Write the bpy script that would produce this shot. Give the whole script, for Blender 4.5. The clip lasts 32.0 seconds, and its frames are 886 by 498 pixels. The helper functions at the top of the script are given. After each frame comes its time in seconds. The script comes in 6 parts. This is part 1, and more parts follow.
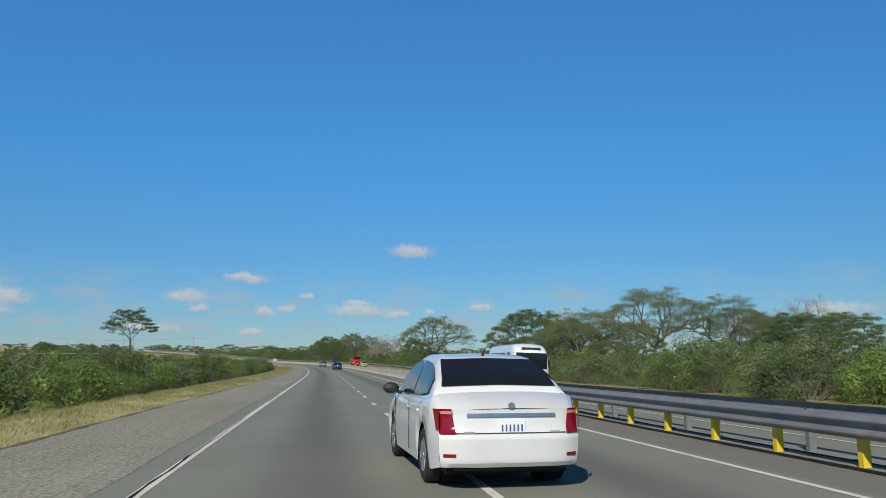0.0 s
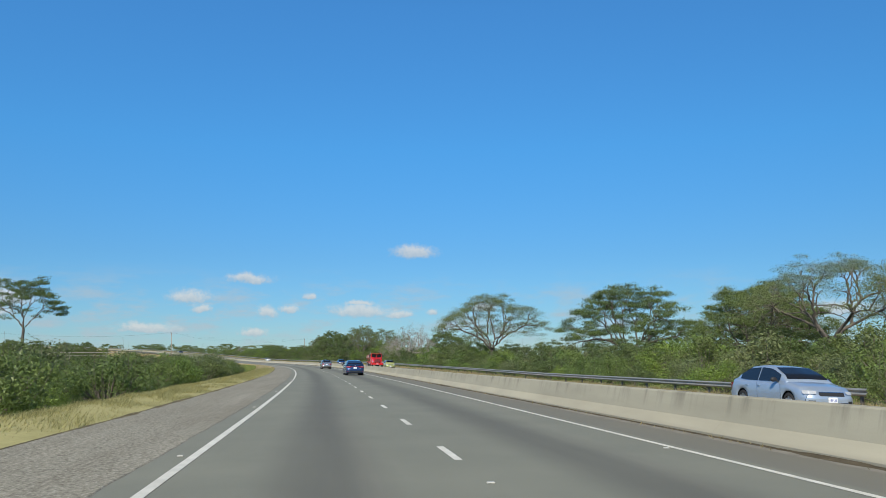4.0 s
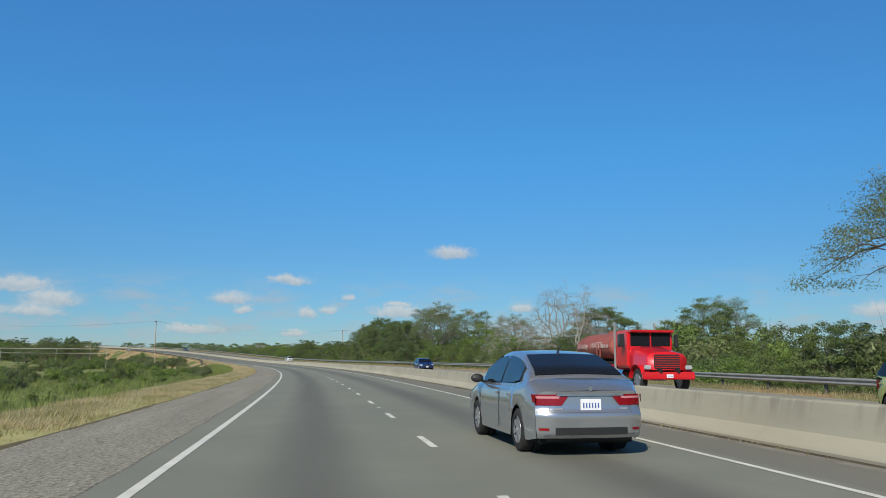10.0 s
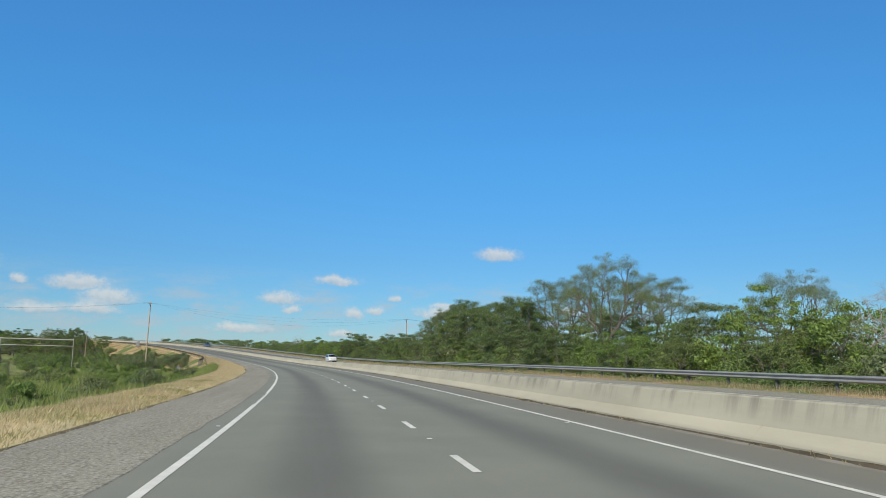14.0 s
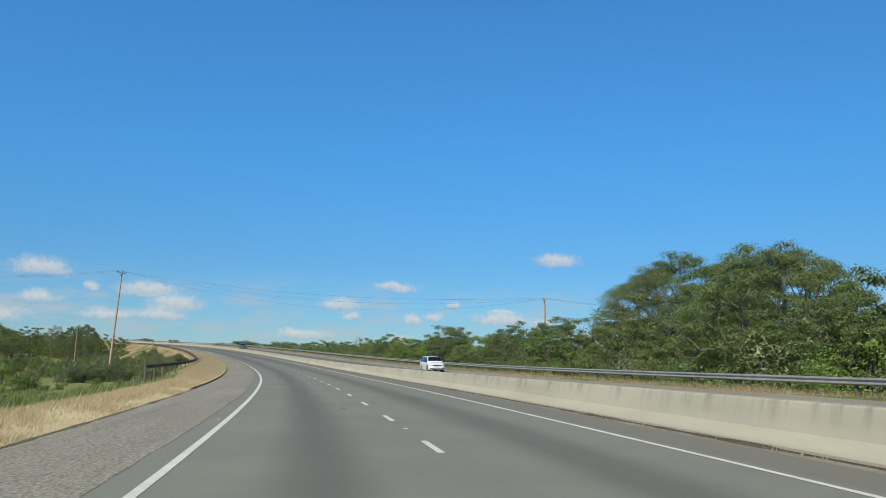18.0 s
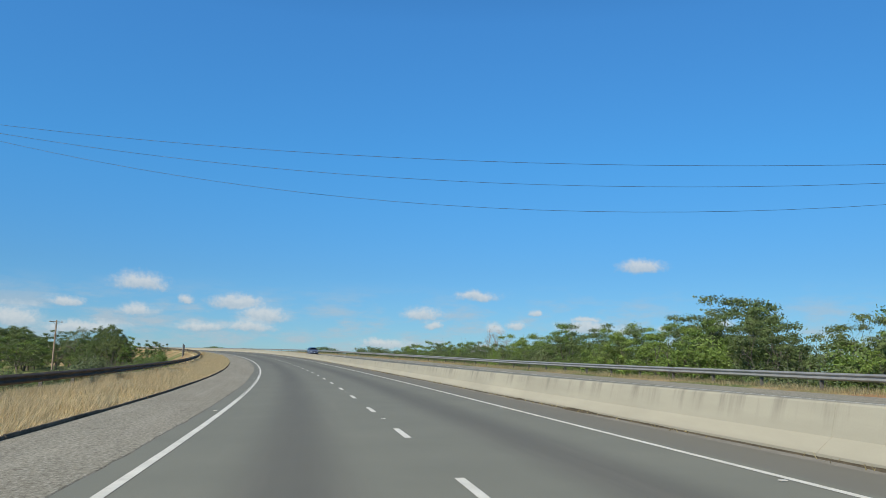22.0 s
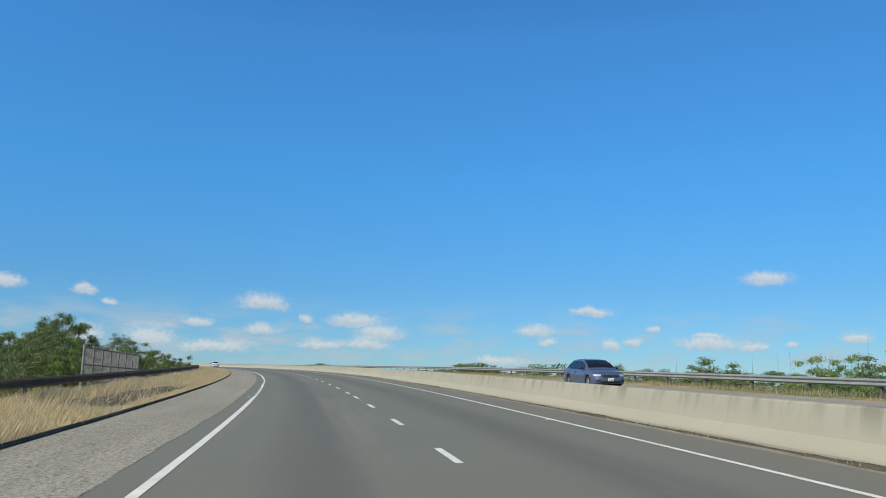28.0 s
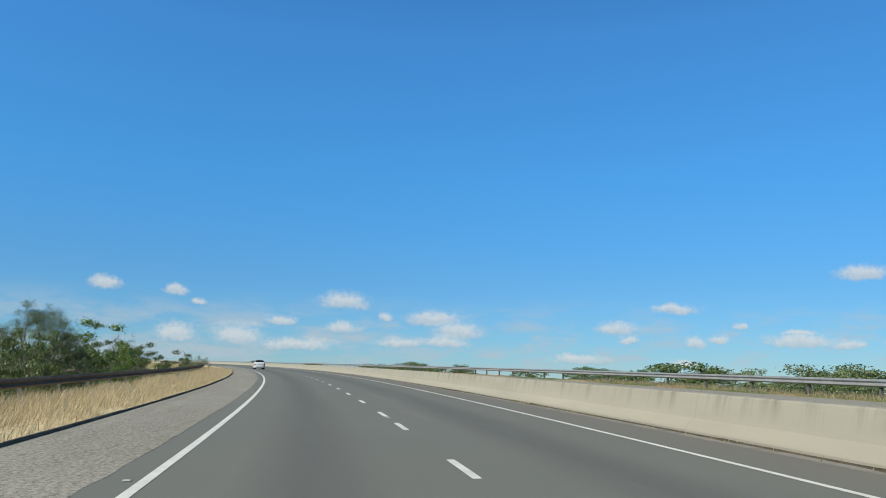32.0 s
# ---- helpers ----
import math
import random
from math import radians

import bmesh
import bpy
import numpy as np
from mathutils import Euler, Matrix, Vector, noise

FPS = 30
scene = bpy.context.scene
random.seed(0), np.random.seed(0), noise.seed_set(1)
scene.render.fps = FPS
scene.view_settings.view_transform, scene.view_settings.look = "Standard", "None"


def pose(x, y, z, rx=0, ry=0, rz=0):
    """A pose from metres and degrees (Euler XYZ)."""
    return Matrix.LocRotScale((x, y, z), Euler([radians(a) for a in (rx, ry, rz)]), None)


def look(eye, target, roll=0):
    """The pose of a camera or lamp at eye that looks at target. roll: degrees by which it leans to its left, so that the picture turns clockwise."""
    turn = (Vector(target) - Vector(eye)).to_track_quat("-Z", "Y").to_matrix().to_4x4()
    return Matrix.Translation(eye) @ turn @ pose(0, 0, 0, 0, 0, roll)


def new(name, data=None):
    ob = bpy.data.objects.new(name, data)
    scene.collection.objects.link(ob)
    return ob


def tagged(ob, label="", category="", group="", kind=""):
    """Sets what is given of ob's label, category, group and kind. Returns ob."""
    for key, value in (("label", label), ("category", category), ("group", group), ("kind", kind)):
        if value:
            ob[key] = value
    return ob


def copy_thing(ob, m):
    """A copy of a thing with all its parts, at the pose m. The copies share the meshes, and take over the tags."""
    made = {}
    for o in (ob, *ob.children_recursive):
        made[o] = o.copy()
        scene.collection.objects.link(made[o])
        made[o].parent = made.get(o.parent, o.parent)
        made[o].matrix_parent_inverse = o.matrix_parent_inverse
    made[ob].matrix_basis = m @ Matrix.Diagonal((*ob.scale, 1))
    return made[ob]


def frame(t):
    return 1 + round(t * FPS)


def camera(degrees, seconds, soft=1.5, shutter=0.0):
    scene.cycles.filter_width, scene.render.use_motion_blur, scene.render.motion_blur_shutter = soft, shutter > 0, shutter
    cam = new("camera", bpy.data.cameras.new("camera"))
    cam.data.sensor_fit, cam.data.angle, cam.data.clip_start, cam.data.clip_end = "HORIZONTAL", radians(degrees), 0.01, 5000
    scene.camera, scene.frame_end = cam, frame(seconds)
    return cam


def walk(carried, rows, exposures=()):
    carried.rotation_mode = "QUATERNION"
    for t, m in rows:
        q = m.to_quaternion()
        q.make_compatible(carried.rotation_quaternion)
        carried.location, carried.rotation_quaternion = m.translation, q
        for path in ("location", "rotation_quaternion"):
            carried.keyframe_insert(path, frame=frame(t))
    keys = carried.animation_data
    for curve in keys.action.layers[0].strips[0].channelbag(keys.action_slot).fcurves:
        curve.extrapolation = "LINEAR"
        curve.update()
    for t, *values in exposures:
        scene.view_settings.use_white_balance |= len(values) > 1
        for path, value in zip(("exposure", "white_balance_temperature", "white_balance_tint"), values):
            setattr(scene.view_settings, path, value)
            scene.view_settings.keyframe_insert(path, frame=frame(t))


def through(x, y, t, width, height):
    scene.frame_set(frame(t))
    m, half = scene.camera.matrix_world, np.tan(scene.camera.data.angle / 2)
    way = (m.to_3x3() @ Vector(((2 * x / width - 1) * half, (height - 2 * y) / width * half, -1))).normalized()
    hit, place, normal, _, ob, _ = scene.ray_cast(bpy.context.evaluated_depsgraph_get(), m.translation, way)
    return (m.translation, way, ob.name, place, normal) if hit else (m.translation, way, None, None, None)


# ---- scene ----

cam = camera(60.7, 32.0, soft=0.7)

# seconds, eye x y z, turn to the left, tilt up, lean to the left (degrees)
ROWS = [
    (0.0, 0.018, 5.600, 1.251, -9.505, 8.056, -0.115),
    (1.0, 0.123, 24.100, 1.039, -9.427, 8.067, -0.165),
    (2.0, 0.327, 42.399, 0.849, -9.414, 8.068, -0.204),
    (3.0, 0.556, 61.464, 0.669, -9.384, 8.062, -0.229),
    (4.0, 0.775, 80.746, 0.504, -9.305, 8.061, -0.236),
    (5.0, 0.914, 100.245, 0.355, -9.267, 8.067, -0.221),
    (6.0, 0.922, 119.955, 0.226, -8.972, 8.081, -0.203),
    (7.0, 0.856, 139.875, 0.116, -8.489, 8.092, -0.225),
    (8.0, 0.560, 159.795, 0.024, -7.772, 8.089, -0.220),
    (9.0, -0.073, 179.386, -0.060, -7.058, 8.103, -0.169),
    (10.0, -1.040, 199.431, -0.143, -6.416, 8.142, -0.095),
    (11.0, -2.185, 219.464, -0.224, -5.768, 8.107, 0.090),
    (12.0, -3.473, 239.489, -0.308, -4.942, 8.079, 0.361),
    (13.0, -5.012, 259.430, -0.396, -3.950, 8.143, 0.640),
    (14.0, -7.073, 279.859, -0.491, -2.872, 8.281, 0.816),
    (15.0, -9.489, 300.247, -0.573, -1.742, 8.451, 0.939),
    (16.0, -12.307, 320.581, -0.633, -0.776, 8.568, 1.031),
    (17.0, -15.403, 340.737, -0.667, 0.300, 8.624, 1.069),
    (18.0, -18.895, 360.931, -0.670, 1.564, 8.676, 1.032),
    (19.0, -22.725, 380.355, -0.640, 2.904, 8.754, 0.939),
    (20.0, -27.350, 400.431, -0.575, 4.434, 8.806, 0.836),
    (21.0, -32.714, 420.840, -0.447, 6.031, 8.979, 0.772),
    (22.0, -38.535, 440.812, -0.209, 7.742, 9.254, 0.764),
    (23.0, -44.989, 460.587, 0.138, 9.516, 9.501, 0.808),
    (24.0, -51.912, 479.989, 0.578, 11.061, 9.806, 0.848),
    (25.0, -59.281, 499.222, 1.092, 12.399, 10.076, 0.872),
    (26.0, -66.857, 518.013, 1.668, 13.567, 10.273, 0.878),
    (27.0, -74.883, 536.618, 2.301, 14.889, 10.394, 0.877),
    (28.0, -83.365, 555.019, 2.945, 16.305, 10.434, 0.884),
    (29.0, -92.147, 572.984, 3.589, 17.736, 10.442, 0.911),
    (30.0, -101.449, 590.686, 4.235, 19.235, 10.379, 0.974),
    (31.0, -111.206, 608.142, 4.851, 20.740, 10.249, 1.055),
    (32.0, -121.401, 625.345, 5.429, 22.256, 10.172, 1.152),
]
# the road's line every 64 m from station -40: bend (1/km, to the left), climb and crossfall (per cent)
BEND = [-0.8075, -0.2782, 0.2527, 0.5890, 0.5722, 0.8178, 1.1964, 1.3497, 1.1871, 1.1866, 1.3003, 1.2487, 1.1243, 0.9855, 0.8417, 0.6947, 0.5461, 0.3968, 0.2473, 0.0977, -0.0518]
CLIMB = [-1.5892, -1.0901, -0.7842, -0.4435, -0.4030, -0.4652, -0.1079, 0.4236, 2.0616, 3.1356, 3.2546, 2.6643, 2.4706, 2.4106, 2.3491, 2.2865, 2.2233, 2.1597, 2.0958, 2.0319, 1.9680]
FALL = [-0.1541, -0.4235, -0.7139, -0.8013, -0.1868, 0.8475, 1.5702, 1.3746, 1.2938, 1.4707, 1.7055, 1.9339, 2.0377, 2.1371, 2.2077, 2.2583, 2.2948, 2.3217, 2.3422, 2.3588, 2.3737]
path = []
for t, x, y, z, turn, tilt, lean in ROWS:
    a, p = radians(turn), radians(tilt)
    ahead = Vector((-math.sin(a) * math.cos(p), math.cos(a) * math.cos(p), math.sin(p)))
    path.append((t, look((x, y, z), Vector((x, y, z)) + ahead, lean)))
# the clip's camera opens up as the view clears
walk(cam, path, [(0, -0.18, 6700, 10), (1.5, -0.08, 6750, 10), (3.5, 0.06, 6750, 10), (6.5, 0.08, 6750, 10), (8.5, 0.10, 6750, 10), (9.6, -0.08, 6750, 10), (10.4, -0.08, 6750, 10), (11.5, 0.08, 6750, 10), (13, 0.08, 6750, 10), (16, 0.05, 6750, 10), (19, 0.04, 6750, 10), (23, 0.06, 6650, 10), (27, 0.09, 6620, 9), (32, 0.09, 6620, 9)])

# ---- sky, sun and clouds ----
SUN_HIGH, SUN_AZ = radians(37), radians(207)      # clockwise from +y
scene.view_settings.exposure = 0.0

# clouds by their bearing to the left of +y, height over the horizon, half width, half height (radians)
CLOUDS_AHEAD = [
    (-0.124, 0.1359, 0.0290, 0.0100), (0.087, 0.0994, 0.0290, 0.0078), (0.162, 0.0749, 0.0260, 0.0095), (0.147, 0.0617, 0.0140, 0.0058),
    (-0.052, 0.0592, 0.0370, 0.0110), (-0.104, 0.0548, 0.0200, 0.0056), (0.065, 0.0570, 0.0120, 0.0086), (0.039, 0.0616, 0.0120, 0.0064),
    (0.082, 0.0302, 0.0175, 0.0064), (-0.215, 0.0641, 0.0155, 0.0080), (0.012, 0.0787, 0.0090, 0.0050), (-0.641, 0.0528, 0.0360, 0.0105),
    (-0.149, 0.0584, 0.0080, 0.0050), (-0.052, 0.0710, 0.0210, 0.0040), (0.393, 0.0862, 0.0270, 0.0086), (0.210, 0.0357, 0.0360, 0.0056),
]
CLOUDS_BESIDE = [
    (0.516, 0.1034, 0.0345, 0.0132), (0.400, 0.0837, 0.0350, 0.0110), (0.367, 0.0683, 0.0335, 0.0122), (0.519, 0.0708, 0.0215, 0.0088),
    (0.461, 0.0864, 0.0102, 0.0065), (0.597, 0.0778, 0.0215, 0.0072), (0.729, 0.1094, 0.0140, 0.0072), (0.700, 0.0963, 0.0105, 0.0050),
    (0.808, 0.1140, 0.0180, 0.0090), (0.441, 0.0534, 0.0340, 0.0060), (0.724, 0.0563, 0.0245, 0.0140), (0.651, 0.0548, 0.0305, 0.0155),
    (0.385, 0.0540, 0.0330, 0.0078), (0.449, 0.0528, 0.0190, 0.0070), (0.214, 0.0381, 0.0300, 0.0062), (0.580, 0.0470, 0.0500, 0.0090),
]


def nd(tree, kind, **values):
    n = tree.nodes.new("ShaderNode" + kind)
    for key, value in values.items():
        if key in n.inputs:
            n.inputs[key].default_value = value
    return n


def calc(tree, op, a, b=None, c=None, clamp=False):
    n = tree.nodes.new("ShaderNodeMath")
    n.operation, n.use_clamp = op, clamp
    for i, v in enumerate((a, b, c)):
        if v is None:
            continue
        if isinstance(v, (int, float)):
            n.inputs[i].default_value = v
        else:
            tree.links.new(v, n.inputs[i])
    return n.outputs[0]


def span(tree, v, a, b, to0=0.0, to1=1.0, smooth=False):
    n = tree.nodes.new("ShaderNodeMapRange")
    n.interpolation_type = "SMOOTHSTEP" if smooth else "LINEAR"
    n.inputs[1].default_value, n.inputs[2].default_value, n.inputs[3].default_value, n.inputs[4].default_value = a, b, to0, to1
    tree.links.new(v, n.inputs[0])
    return n.outputs[0]


def build_world():
    world = bpy.data.worlds.new("sky")
    scene.world = world
    world.use_nodes = True
    tr = world.node_tree
    tr.nodes.clear()
    ln = tr.links.new
    sky = tr.nodes.new("ShaderNodeTexSky")
    sky.sky_type, sky.sun_disc = "NISHITA", False
    sky.sun_elevation, sky.sun_rotation = SUN_HIGH, SUN_AZ
    sky.altitude, sky.air_density, sky.dust_density, sky.ozone_density = 50, 1.0, 0.0, 5.0
    co = tr.nodes.new("ShaderNodeTexCoord")
    sep = tr.nodes.new("ShaderNodeSeparateXYZ")
    ln(co.outputs["Generated"], sep.inputs[0])
    az = calc(tr, "ARCTAN2", calc(tr, "MULTIPLY", sep.outputs[0], -1.0), sep.outputs[1])
    el = calc(tr, "ARCSINE", sep.outputs[2])
    # clear tropical air: deep blue overhead, pale blue low down
    ramp = tr.nodes.new("ShaderNodeValToRGB")
    stops = ramp.color_ramp.elements
    stops[0].position, stops[0].color = 0.0, (0.37, 0.53, 0.71, 1)
    # the unseen zenith is dimmed so that the sky fills shadows less
    stops[1].position, stops[1].color = 1.0, (0.14, 0.26, 0.34, 1)
    for high, tint in ((0.13, (0.36, 0.68, 0.885, 1)), (0.27, (0.37, 0.94, 1.21, 1)), (0.45, (0.46, 1.12, 1.46, 1)), (0.55, (0.43, 1.02, 1.35, 1)), (0.75, (0.28, 0.62, 0.82, 1))):
        stops.new(high).color = tint
    ln(el, ramp.inputs[0])
    clear = tr.nodes.new("ShaderNodeMix")
    clear.data_type, clear.blend_type = "RGBA", "MULTIPLY"
    clear.inputs[0].default_value = 1.0
    ln(sky.outputs[0], clear.inputs[6]), ln(ramp.outputs[0], clear.inputs[7])
    # a gain added over the sky model: a little more light towards -x than it gives
    tilt = tr.nodes.new("ShaderNodeVectorMath")
    tilt.operation = "SCALE"
    ln(clear.outputs[2], tilt.inputs[0])
    ln(calc(tr, "MULTIPLY_ADD", sep.outputs[0], -0.16, 1.0), tilt.inputs["Scale"])
    back = nd(tr, "Background", Strength=0.114)
    ln(tilt.outputs[0], back.inputs[0])
    flat = tr.nodes.new("ShaderNodeCombineXYZ")
    ln(az, flat.inputs[0]), ln(el, flat.inputs[1])
    puff = nd(tr, "TexNoise", Scale=36.0, Detail=7.0, Roughness=0.64)
    ln(flat.outputs[0], puff.inputs["Vector"])
    shift = tr.nodes.new("ShaderNodeVectorMath")
    shift.operation = "MULTIPLY_ADD"
    ln(puff.outputs["Color"], shift.inputs[0])
    shift.inputs[1].default_value = (0.030, 0.017, 0)
    ln(flat.outputs[0], shift.inputs[2])
    best, rise, weight = None, None, None
    for ca, ce, ra, re in CLOUDS_AHEAD + CLOUDS_BESIDE:
        off = tr.nodes.new("ShaderNodeVectorMath")
        off.operation = "SUBTRACT"
        ln(shift.outputs[0], off.inputs[0])
        off.inputs[1].default_value = (ca + 0.015, ce + 0.0070, 0)
        sc = tr.nodes.new("ShaderNodeVectorMath")
        sc.operation = "MULTIPLY"
        ln(off.outputs[0], sc.inputs[0])
        sc.inputs[1].default_value = (0.80 / ra, 0.70 / re, 0)
        axes = tr.nodes.new("ShaderNodeSeparateXYZ")
        ln(sc.outputs[0], axes.inputs[0])
        # flat bases, heaped tops
        dy = calc(tr, "MINIMUM", axes.outputs[1], calc(tr, "MULTIPLY", axes.outputs[1], 1.9))
        size = calc(tr, "SQRT", calc(tr, "MULTIPLY_ADD", axes.outputs[0], axes.outputs[0], calc(tr, "MULTIPLY", dy, dy)))
        m = calc(tr, "SUBTRACT", 1.12, size)
        best = m if best is None else calc(tr, "MAXIMUM", best, m)
        inside = calc(tr, "MAXIMUM", m, 0.0)
        up = calc(tr, "MULTIPLY", inside, axes.outputs[1])
        rise = up if rise is None else calc(tr, "ADD", rise, up)
        weight = inside if weight is None else calc(tr, "ADD", weight, inside)
    fine = nd(tr, "TexNoise", Scale=150.0, Detail=5.0, Roughness=0.6)
    ln(flat.outputs[0], fine.inputs["Vector"])
    edge = calc(tr, "ADD", best, calc(tr, "MULTIPLY", calc(tr, "SUBTRACT", fine.outputs[0], 0.5), 0.62))
    mask = span(tr, edge, 0.0, 0.80, 0.0, 0.80, True)
    # thin ragged cloud low over the horizon
    low = tr.nodes.new("ShaderNodeVectorMath")
    low.operation = "MULTIPLY"
    ln(flat.outputs[0], low.inputs[0])
    low.inputs[1].default_value = (13.0, 42.0, 1.0)
    veil = nd(tr, "TexNoise", Scale=1.0, Detail=6.0, Roughness=0.6)
    ln(low.outputs[0], veil.inputs["Vector"])
    band = calc(tr, "MULTIPLY", span(tr, el, 0.0, 0.03, 0, 1, True), span(tr, el, 0.055, 0.12, 1, 0, True))
    veil_mask = calc(tr, "MULTIPLY", calc(tr, "MULTIPLY", span(tr, calc(tr, "ADD", veil.outputs[0], span(tr, az, 0.05, 0.6, 0.0, 0.07)), 0.44, 0.72, 0, 1, True), band), 0.78)
    mask = calc(tr, "MAXIMUM", mask, veil_mask)
    tone = tr.nodes.new("ShaderNodeMix")
    tone.data_type = "RGBA"
    tone.inputs[6].default_value, tone.inputs[7].default_value = (0.52, 0.66, 0.79, 1), (0.88, 0.93, 0.96, 1)
    level = calc(tr, "DIVIDE", rise, calc(tr, "MAXIMUM", weight, 0.02))
    lit = calc(tr, "ADD", span(tr, level, -0.55, 0.35, 0, 1), calc(tr, "MULTIPLY", calc(tr, "SUBTRACT", fine.outputs[0], 0.5), 0.9))
    ln(calc(tr, "MULTIPLY", lit, span(tr, edge, 0.0, 0.6, 0.3, 1.0), clamp=True), tone.inputs[0])
    white = nd(tr, "Background", Strength=0.70)
    ln(tone.outputs[2], white.inputs[0])
    mix = tr.nodes.new("ShaderNodeMixShader")
    ln(mask, mix.inputs[0]), ln(back.outputs[0], mix.inputs[1]), ln(white.outputs[0], mix.inputs[2])
    out = tr.nodes.new("ShaderNodeOutputWorld")
    ln(mix.outputs[0], out.inputs[0])


build_world()
sun = new("sun", bpy.data.lights.new("sun", "SUN"))
sun.data.energy, sun.data.angle, sun.data.color = 5.0, radians(0.53), (1.0, 0.94, 0.83)
to_sun = Vector((math.sin(SUN_AZ) * math.cos(SUN_HIGH), math.cos(SUN_AZ) * math.cos(SUN_HIGH), math.sin(SUN_HIGH)))
sun.matrix_world = look(to_sun * 100, (0, 0, 0))


# ---- materials ----
def material(name, rough=0.6, metal=0.0, spec=0.5):
    m = bpy.data.materials.new(name)
    m.use_nodes = True
    b = m.node_tree.nodes["Principled BSDF"]
    b.inputs["Roughness"].default_value, b.inputs["Metallic"].default_value = rough, metal
    b.inputs["Specular IOR Level"].default_value = spec
    return m, m.node_tree, b


def blend(tr, fac, a, b):
    """Two colours (or sockets) mixed by fac."""
    n = tr.nodes.new("ShaderNodeMix")
    n.data_type = "RGBA"
    for i, v in ((6, a), (7, b)):
        if isinstance(v, tuple):
            n.inputs[i].default_value = (*v, 1)
        else:
            tr.links.new(v, n.inputs[i])
    if isinstance(fac, (int, float)):
        n.inputs[0].default_value = fac
    else:
        tr.links.new(fac, n.inputs[0])
    return n.outputs[2]


def grain(tr, scale, detail=5.0, rough=0.6, stretch=None, uv=False):
    co = tr.nodes.new("ShaderNodeTexCoord")
    src = co.outputs["UV" if uv else "Object"]
    if stretch:
        mp = tr.nodes.new("ShaderNodeMapping")
        mp.inputs["Scale"].default_value = stretch
        tr.links.new(src, mp.inputs[0])
        src = mp.outputs[0]
    n = nd(tr, "TexNoise", Scale=scale, Detail=detail, Roughness=rough)
    tr.links.new(src, n.inputs["Vector"])
    return n.outputs[0]


def relief(tr, b, height, strength=0.3, distance=0.01):
    n = nd(tr, "Bump", Strength=strength, Distance=distance)
    tr.links.new(height, n.inputs["Height"])
    tr.links.new(n.outputs[0], b.inputs["Normal"])


def two_tone(name, dark, light, scale=3.0, fine=60.0, rough=0.7, metal=0.0, bump=0.2, deep=0.01, stretch=None, uv=False, spec=0.4):
    """Coarse stains and fine grain between two colours."""
    m, tr, b = material(name, rough, metal, spec)
    coarse, small = grain(tr, scale, 6, 0.6, stretch, uv), grain(tr, fine, 3, 0.7, None, uv)
    f = calc(tr, "ADD", calc(tr, "MULTIPLY", span(tr, coarse, 0.32, 0.68), 0.6), calc(tr, "MULTIPLY", span(tr, small, 0.3, 0.7), 0.4), clamp=True)
    tr.links.new(blend(tr, f, dark, light), b.inputs["Base Color"])
    if bump:
        relief(tr, b, small, bump, deep)
    return m


def plain(name, colour, rough=0.5, metal=0.0, spec=0.5):
    m, tr, b = material(name, rough, metal, spec)
    n = grain(tr, 6.0, 4)
    tr.links.new(blend(tr, span(tr, n, 0.3, 0.7), tuple(c * 0.9 for c in colour), tuple(min(1, c * 1.06) for c in colour)), b.inputs["Base Color"])
    return m


def leafy(name, dark, light, yellow=0.0, rough=0.5, through=0.14, vary=0.30, sprays=1.0):
    """Leaves: each one its own green, partly letting light through."""
    m, tr, b = material(name, rough, 0.0, 0.35)
    geo = tr.nodes.new("ShaderNodeNewGeometry")
    info = tr.nodes.new("ShaderNodeObjectInfo")
    own = geo.outputs["Random Per Island"]
    col = blend(tr, own, tuple(c * 0.60 for c in dark), light)
    # whole sprays differ by noise: dark ones put gap shade into the colour, others are lighter
    spray = grain(tr, 0.9, 3, 0.6)
    col = blend(tr, span(tr, spray, 0.38, 0.55, 0.52 * sprays, 0.0), col, tuple(c * 0.62 for c in dark))
    col = blend(tr, span(tr, spray, 0.56, 0.72, 0.0, 0.5 * sprays), col, (light[0] * 1.12, light[1] * 1.12, light[2]))
    warm = blend(tr, span(tr, info.outputs["Random"], 0.0, 1.0), (light[0] * 0.55, light[1] * 0.64, light[2] * 0.64), (light[0] * 1.2 + yellow, light[1] * 1.12 + yellow * 0.7, light[2]))
    col = blend(tr, vary, col, warm)
    tr.links.new(col, b.inputs["Base Color"])
    tl = tr.nodes.new("ShaderNodeBsdfTranslucent")
    tr.links.new(col, tl.inputs[0])
    mx = tr.nodes.new("ShaderNodeMixShader")
    mx.inputs[0].default_value = through
    tr.links.new(b.outputs[0], mx.inputs[1]), tr.links.new(tl.outputs[0], mx.inputs[2])
    tr.links.new(mx.outputs[0], tr.nodes["Material Output"].inputs[0])
    return m


